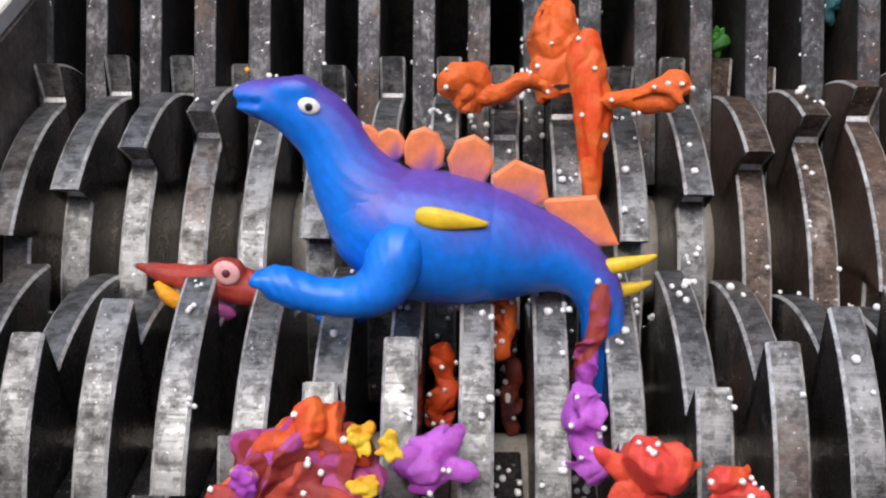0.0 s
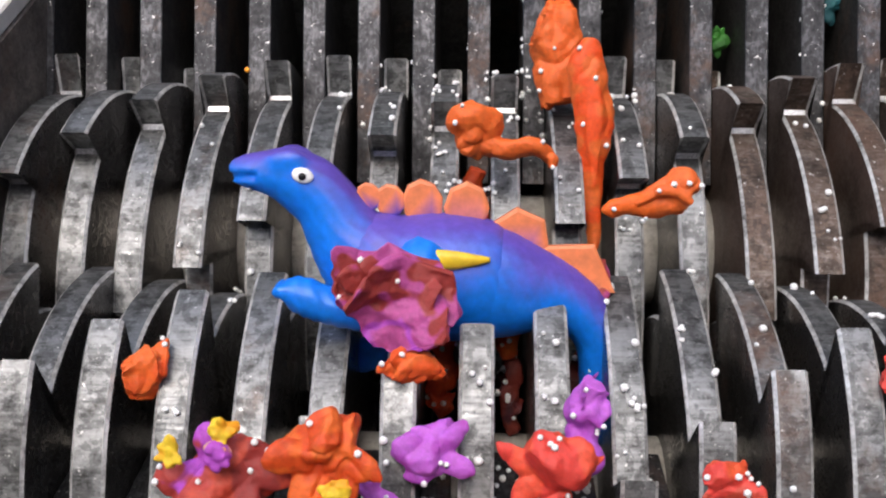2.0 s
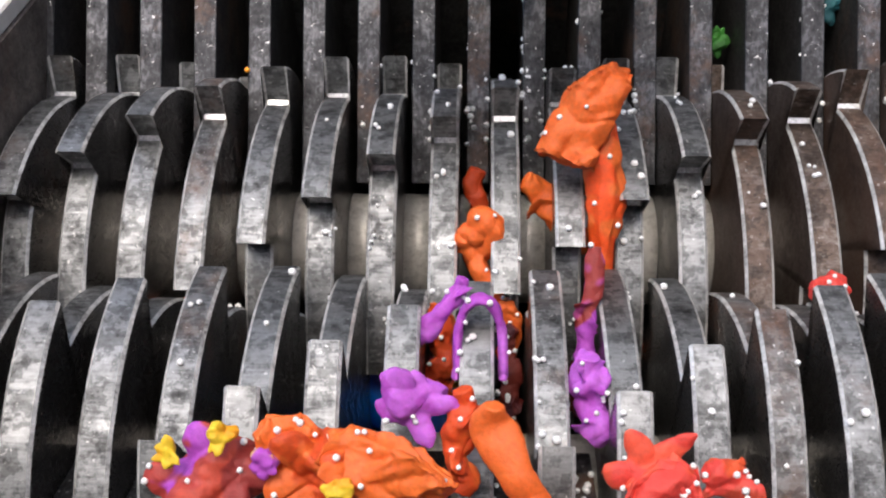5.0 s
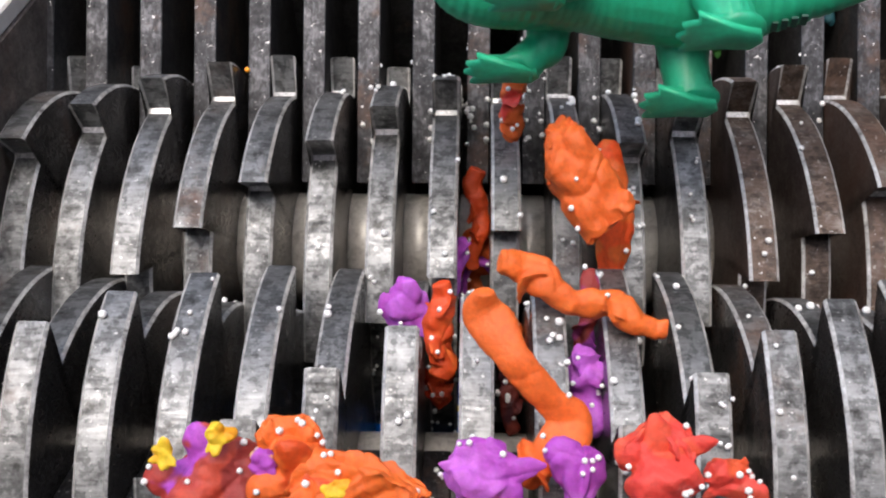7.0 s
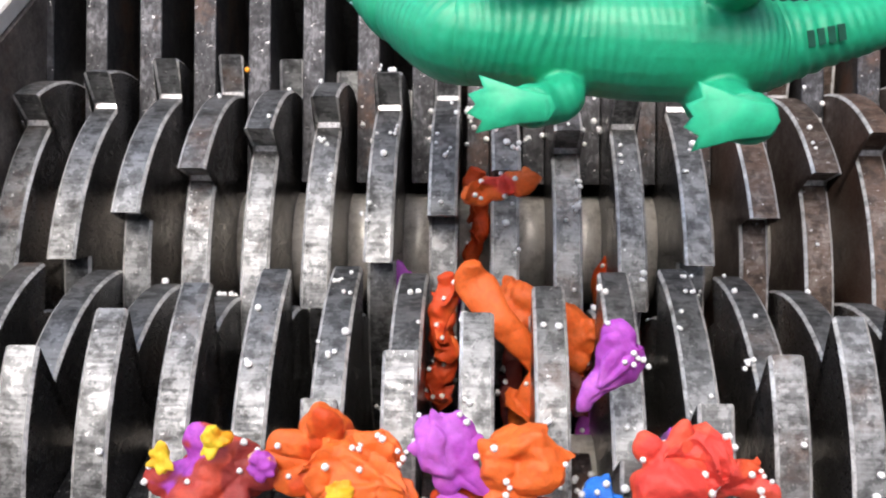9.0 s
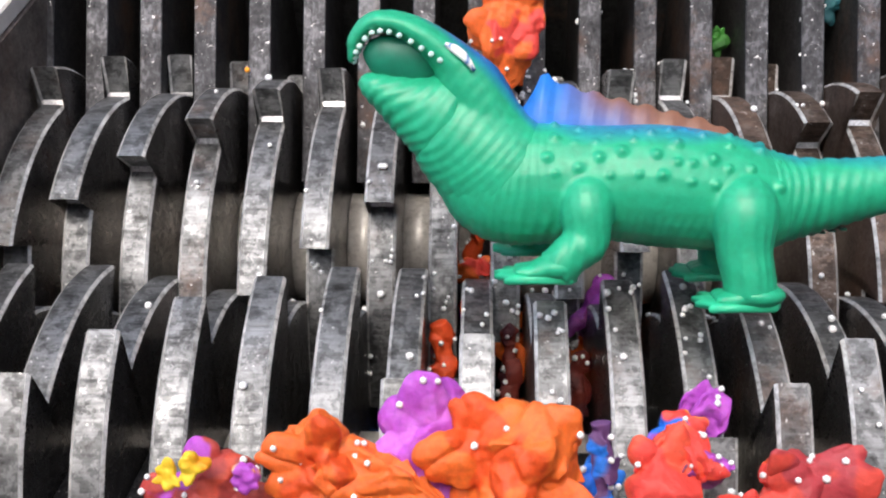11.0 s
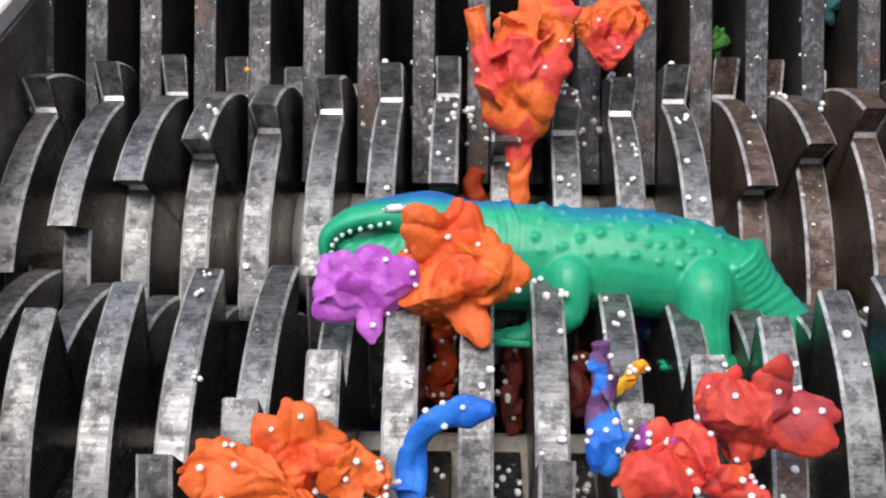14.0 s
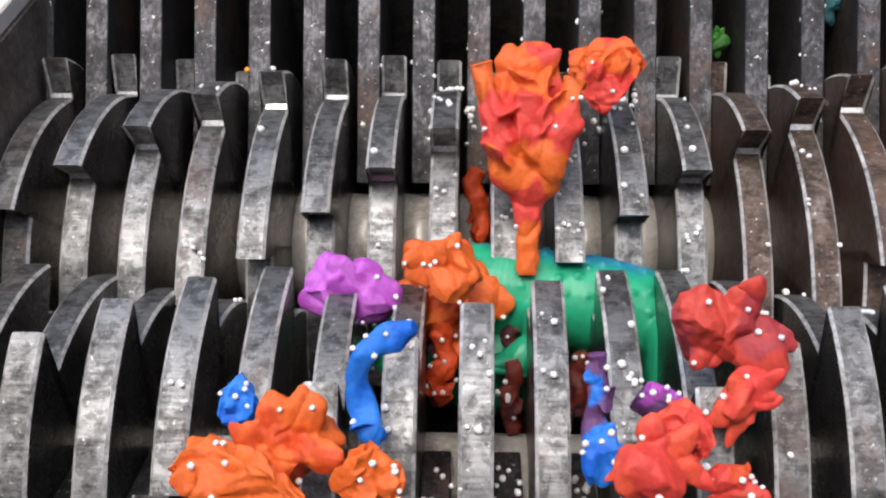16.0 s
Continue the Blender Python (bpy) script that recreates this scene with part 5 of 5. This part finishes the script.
    slide(o_mid, ((0, 0.0180, -0.1439, 0.0800, 20), (5, 0.0250, -0.0837, 0.1300, 10), (6.3, 0.0250, -0.0494, 0.1550, 4), (7, 0.0250, -0.0360, 0.1600, 4), (7.5, 0.0220, -0.0170, 0.1600, 0), (8, 0.0180, 0.0060, 0.1500, 0), (8.5, 0.0158, 0.0165, 0.1300, 10), (9.2, 0.0222, 0.0493, 0.0900, 0), (10.5, 0.0242, 0.0764, 0.0400, 0), (16, 0.0254, 0.0955, 0.0100, 0)))
    slide(o_mid_b, ((0, -0.0085, -0.1445, 0.0800, 0), (5.2, -0.0046, -0.0459, 0.1400, 0), (6.3, -0.0096, -0.0035, 0.1400, -10), (7, -0.0173, 0.0259, 0.1300, 0), (8, -0.0176, 0.0619, 0.1100, 0), (9.2, -0.0163, 0.0661, 0.0900, 0), (11, -0.0193, 0.0837, 0.0300, 0), (16, -0.0212, 0.1261, -0.0300, 0)))
    slide(o_eight, ((0, 0.0104, -0.1493, 0.0600, 0), (7, 0.0068, -0.0961, 0.1200, 0), (8, 0.0037, -0.0736, 0.1550, 0), (8.5, 0.0115, -0.0781, 0.1550, 30), (9.2, 0.0218, -0.0766, 0.1600, 60), (10.5, 0.0242, -0.0753, 0.1650, 80), (11.3, 0.0283, -0.0706, 0.1650, 100), (11.5, 0.0232, -0.0660, 0.1650, 100), (12.0, 0.0089, -0.0436, 0.1650, 110), (12.5, -0.0095, -0.0035, 0.1650, 120), (13.0, -0.0114, 0.0214, 0.1650, 125), (13.5, -0.0120, 0.0463, 0.1600, 130), (14.5, -0.0141, 0.0689, 0.1500, 130), (15.2, -0.0160, 0.0782, 0.1450, 130), (16, -0.0164, 0.0842, 0.1200, 130)))
    slide(o_big, ((0, 0.0183, -0.1623, 0.0600, 0), (9.2, 0.0095, -0.0961, 0.1200, 0), (10.5, 0.0169, -0.0809, 0.1500, 0), (11.5, 0.0179, -0.0708, 0.1650, 0), (12.0, 0.0116, -0.0452, 0.1650, 20), (12.5, -0.0050, -0.0162, 0.1650, 30), (13.0, -0.0040, 0.0146, 0.1550, 35), (13.5, -0.0073, 0.0366, 0.1550, 40), (14.5, -0.0108, 0.0584, 0.1450, 45), (15.2, -0.0111, 0.0700, 0.1350, 45), (16, -0.0155, 0.0975, 0.0750, 45)))
    slide(p_ball, ((0, 0.0509, -0.1484, 0.0600, 0), (6.3, 0.0469, -0.0954, 0.1200, 0), (7, 0.0485, -0.0786, 0.1400, 0), (8, 0.0660, -0.0684, 0.1650, 20), (8.5, 0.0652, -0.0460, 0.1650, 30), (9.2, 0.0645, -0.0182, 0.1600, 40), (10.2, 0.0704, 0.0460, 0.1200, 50), (11.3, 0.0764, 0.1238, 0.0300, 50), (16, 0.0852, 0.1596, -0.0500, 50)))
    slide(p_corner, ((0, 0.1104, -0.1420, 0.0800, 0), (7, 0.1075, -0.0880, 0.1300, 0), (8, 0.0971, -0.0628, 0.1600, 0), (9.2, 0.0967, -0.0660, 0.1600, 0), (11.5, 0.1078, -0.0860, 0.1700, 0), (12.5, 0.1063, -0.0907, 0.1750, 0), (13.5, 0.0768, -0.0780, 0.1750, 0), (14.5, 0.0879, -0.0687, 0.1750, 0), (15.2, 0.0884, -0.0589, 0.1700, 0), (16, 0.0883, -0.0423, 0.1650, 0)))
    slide(r_big, ((0, 0.1666, -0.1459, 0.0600, 0), (9.2, 0.1548, -0.0991, 0.1200, 0), (11.5, 0.1451, -0.0848, 0.1600, 0), (12.5, 0.1276, -0.0703, 0.1650, 20), (13.5, 0.1345, -0.0529, 0.1650, 40), (14.0, 0.1366, -0.0513, 0.1650, 45), (14.5, 0.1348, -0.0513, 0.1650, 50), (15.0, 0.1300, -0.0530, 0.1650, 60), (16, 0.1298, 0.0048, 0.1600, 60)))
    slide(r_big_b, ((0, 0.1322, -0.1598, 0.0600, 0), (12.5, 0.1177, -0.0850, 0.1500, 0), (13.5, 0.1343, -0.0632, 0.1500, 0), (14.5, 0.1034, -0.0284, 0.1650, 0), (15.0, 0.1032, -0.0232, 0.1650, 0), (16, 0.1338, -0.0337, 0.1500, 30)))
    slide(top_a, ((0, 0.0171, 0.3398, 0.2200, 0), (9.4, 0.0171, 0.3398, 0.2200, 0), (11.3, 0.0176, 0.2431, 0.1600, 0), (11.5, 0.0231, 0.2368, 0.1600, 10), (12.5, 0.0307, 0.2432, 0.1600, 0), (13.5, 0.0346, 0.2497, 0.1600, 10), (14.5, 0.0342, 0.2425, 0.1650, 20), (15.2, 0.0396, 0.2363, 0.1650, 20), (16, 0.0255, 0.1825, 0.1650, 0)))
    slide(top_b, ((0, 0.0329, 0.3518, 0.2200, 0), (9.4, 0.0329, 0.3518, 0.2200, 0), (11.5, 0.0260, 0.2772, 0.1500, 0), (12.5, 0.0306, 0.2141, 0.1450, 0), (13.5, 0.0265, 0.1964, 0.1450, 0), (14.5, 0.0303, 0.2022, 0.1450, 0), (15.2, 0.0314, 0.1738, 0.1450, 0), (16, 0.0326, 0.1474, 0.1400, 0)))
    slide(top_c, ((0, 0.0985, 0.3312, 0.2100, 0), (12.0, 0.0978, 0.3236, 0.2100, 0), (14, 0.0939, 0.2631, 0.1600, 0), (14.5, 0.0825, 0.2631, 0.1600, 0), (15.2, 0.0853, 0.2249, 0.1600, 0), (16, 0.0864, 0.2158, 0.1600, 0)))
    slide(b_one, ((0, -0.0349, -0.1635, 0.0600, 0), (11.3, -0.0251, -0.0936, 0.1300, 0), (12.5, -0.0278, -0.0562, 0.1400, 80), (13.5, -0.0552, -0.0417, 0.1400, 0), (14.0, -0.0188, -0.0694, 0.1550, 20), (14.5, -0.0202, -0.0662, 0.1550, 40), (15.0, -0.0540, -0.0440, 0.1550, 0), (16, -0.0489, -0.0302, 0.1550, 0)))
    slide(b_two, ((0, 0.0607, -0.1614, 0.0600, 0), (9.2, 0.0628, -0.0838, 0.1000, 0), (11.5, 0.0632, -0.0609, 0.1300, 0), (12.5, 0.0646, -0.0308, 0.1300, 0), (13.5, 0.0694, -0.0165, 0.1300, 0), (14.5, 0.0641, -0.0272, 0.1250, 0), (16, 0.0647, -0.0272, 0.1250, 0)))
    slide(b_two_low, ((0, 0.0598, -0.1742, 0.0600, 0), (11.3, 0.0614, -0.0674, 0.1300, 0), (12.5, 0.0589, -0.0706, 0.1400, 0), (13.5, 0.0681, -0.0613, 0.1500, 0), (14.5, 0.0587, -0.0614, 0.1500, 0), (16, 0.0609, -0.0677, 0.1500, 0)))
    slide(b_three, ((0, -0.1096, -0.1652, 0.0600, 0), (14, -0.1167, -0.0986, 0.1200, 0), (15.2, -0.1182, -0.0708, 0.1400, 0), (16, -0.1144, -0.0421, 0.1500, 0)))
    slide(mixed_small, ((0, 0.1004, -0.1605, 0.0600, 0), (9.2, 0.1025, -0.0761, 0.1200, 0), (11.3, 0.1010, -0.0199, 0.1400, 0), (11.5, 0.1010, -0.0020, 0.1450, 0), (12.5, 0.1026, 0.0507, 0.1200, 0), (13.5, 0.1079, 0.0857, 0.0800, 0), (14.5, 0.1190, 0.1230, 0.0200, 0), (16, 0.1305, 0.1629, -0.0400, 0)))
    slide(dusk_flap, ((0, 0.1066, -0.1731, 0.0600, 0), (10, 0.1138, -0.0633, 0.1200, 0), (11.5, 0.1186, -0.0009, 0.1250, 20), (12.5, 0.1079, 0.0467, 0.1000, 20), (13.5, 0.1165, 0.0871, 0.0400, 20), (16, 0.1344, 0.1497, -0.0500, 20)))
    slide(y_shard, ((0, 0.0858, -0.1736, 0.0600, 0), (11.5, 0.0958, -0.0636, 0.1200, 0), (13.0, 0.0983, -0.0302, 0.1300, 20), (13.5, 0.0983, -0.0124, 0.1300, 20), (14.0, 0.0806, -0.0053, 0.1300, 40), (14.5, 0.0609, -0.0001, 0.1300, 50), (15.2, 0.1019, 0.0724, 0.0900, 20), (16, 0.1152, 0.1229, 0.0200, 20)))
    slide(g_bit, ((0, 0.1835, 0.3390, 0.1000, 0), (16, 0.1835, 0.3390, 0.1000, 0)))
    slide(t_bit, ((0, 0.2670, 0.3560, 0.1180, 0), (16, 0.2670, 0.3560, 0.1180, 0)))
    for ob, x, y, z in packed:
        slide(ob, ((0, x, y, z, 0), (16, x, y, z, 0)))
    slide(o_bit, ((0, -0.1659, 0.2841, 0.1130, 0), (16, -0.1659, 0.2841, 0.1130, 0)))
    carry(blue_toy, ((0, -0.0312, 0.0714, 0.1650, -32, 0), (0.5, -0.0351, 0.0672, 0.1550, -32, -9.5), (1.0, -0.0378, 0.0661, 0.1480, -32, -12), (1.5, -0.0350, 0.0663, 0.1420, -33, -10), (2.0, -0.0285, 0.0661, 0.1365, -33, -7), (2.5, -0.0282, 0.0678, 0.1310, -33, -7), (3.0, -0.0300, 0.0760, 0.1140, -33, -3), (3.5, -0.0290, 0.0840, 0.1010, -33, -3), (4.2, -0.0290, 0.0950, 0.0660, -33, -3), (5.2, -0.0425, 0.1057, -0.0300, -33, -5), (16, -0.0469, 0.1351, -0.1200, -33, -5)))
    nod(blue_neck, (-100, 60), ((0, 0, 0, 0), (0.5, 7, 0, 0), (1.0, 13, 0, 0), (1.5, 7, 12, -8), (2.0, 2.7, -12, 17), (2.5, -1.5, -21, 68), (3.0, -3, -14, 150), (3.5, 10, -70, 195), (4.2, 20, -90, 200), (5.2, 20, -90, 200), (16, 20, -90, 200)))
    nod(blue_rump, (70, -25), ((0, 0, 0, 0), (1.0, 0, 0, 0), (1.5, 4, 0, 0), (2.0, 9, -4, 0), (2.5, 16, -8, 0), (3.0, 34, -12, 0), (3.5, 52, -16, 0), (4.2, 70, -20, 0), (16, 75, -40, 0)))
    nod(blue_legs[0], (-20, 0), ((0, 6, 0, 0), (0.5, 22, 38, 0), (1.0, 30, 56, 0), (1.5, 26, 50, -10), (2.0, 16, 30, -40), (2.5, 10, 40, -20), (3.5, 0, 80, 40), (16, 0, 80, 60)))
    for spike in blue_spikes:
        walk(spike, [(t, pose(-x * U, 0, 0.25 * x * U)) for t, x in ((0, 0), (0.2, 20), (0.7, 130), (16, 130))])
    for plate_ob, x, z, tilt in blue_plates:
        walk(plate_ob, [(t, pose(x * U, 0, z * U, 0, tilt, 0) @ pose(0, 0, -drop * U)) for t, drop in ((0, 0), (1.4, 6), (2.5, 16), (3.2, 30), (3.8, 60), (16, 75))])
    nod(blue_legs[1], (-20, 0), ((0, -28, 0, 0), (16, -28, 0, 0)))
    walk(green_fin, [(t, pose(0, 0, -z * U)) for t, z in ((0, 0), (11.8, 0), (12.5, 22), (13.0, 45), (13.6, 75), (16, 80))])
    carry(red_toy, ((0, -0.1640, 0.0860, 0.1030, -35, 0), (0.5, -0.1640, 0.0900, 0.0920, -35, 6), (0.8, -0.1640, 0.0920, 0.0850, -35, 8), (1.2, -0.1700, 0.1030, 0.0550, -35, 8), (2.0, -0.1826, 0.1248, 0.0000, -35, 8), (16, -0.1974, 0.1522, -0.0600, -35, 8)))
    carry(green_toy, ((0, 0.0201, 0.4180, 0.2900, 0, 0), (4.2, 0.0201, 0.4180, 0.2900, 0, 0), (4.9, 0.0187, 0.2371, 0.3000, 0, 0), (5.6, 0.0239, 0.2024, 0.2700, 0, 0), (6.3, 0.0335, 0.1759, 0.2500, 0, -4), (6.5, 0.0507, 0.1714, 0.2530, -24, -1, 4), (7, 0.0735, 0.1770, 0.2540, -70, 2, 8), (7.5, 0.0745, 0.1630, 0.2540, -84, 2, 8), (8, 0.0765, 0.1530, 0.2540, -94, 1, 7), (8.5, 0.0745, 0.1330, 0.2570, -112, 0, 5), (9.2, 0.0710, 0.1070, 0.2630, -126, 0, 2), (10.2, 0.0842, 0.1180, 0.2000, -80, 4), (11.3, 0.0865, 0.0625, 0.1920, -26, 2), (11.5, 0.0860, 0.0621, 0.1880, -25, 2), (12, 0.0835, 0.0750, 0.1640, -24, 1), (12.5, 0.0815, 0.0920, 0.1370, -22, 0), (13, 0.0845, 0.1040, 0.1130, -24, -5), (13.5, 0.0865, 0.1080, 0.1050, -29, -5), (14, 0.0847, 0.1030, 0.1050, -35, 4), (14.5, 0.0785, 0.1030, 0.1000, -38, 9), (15, 0.0745, 0.1040, 0.0910, -40, 15), (15.5, 0.0742, 0.1080, 0.0740, -40, 13), (16, 0.0739, 0.1120, 0.0540, -40, 10)))
    nod(green_neck, (-250, 40), ((0, -10, 40, 0), (6.3, -10, 40, 0), (7, -10, 40, 0, 26), (7.5, -8, 36, 0, 26), (8, -4, 30, 0, 22), (8.5, 2, 20, 0, 20), (9.2, 8, 8, 0, 18), (10.2, -4, 34, 0, 8), (11.3, -5, 34, 0), (11.5, -6, 34, 0), (12, -5, 30, 6), (12.5, -3, 24, 16), (13, -8, 16, 6), (13.5, -24, 14, 2), (14, -50, 18, 22), (14.5, -58, 40, 64), (15, -54, 56, 150), (15.5, -50, 66, 165), (16, -48, 78, 165)))
    nod(green_jaw, (-330, 150), ((0, 18, 0, 0), (9.2, 18, 0, 0), (11.3, 0, 0, 0), (12.0, 0, 0, 0), (12.5, 5, 0, 0), (13, 12, 0, 0), (13.5, 20, 0, 0), (14, 30, 0, 0), (16, 32, 0, 0)))
    nod(green_tail, (215, -10), ((0, 0, 0, 0), (6.3, 0, 0, 0), (7, 0, 0, 0, -14), (8, 0, 0, 0, -15), (9.2, 0, 0, 0, -13), (10.2, 0, 0, 0, -6), (11.3, 0, 0, 0), (11.5, 0, 0, 0), (12.0, 9, 0, 0), (12.5, 20, 0, 0), (13.0, 34, 0, 0), (13.5, 42, 0, 0), (14, 48, 0, 0), (14.5, 56, -30, 0), (15, 62, -80, 0), (16, 70, -120, 0)))


motions()
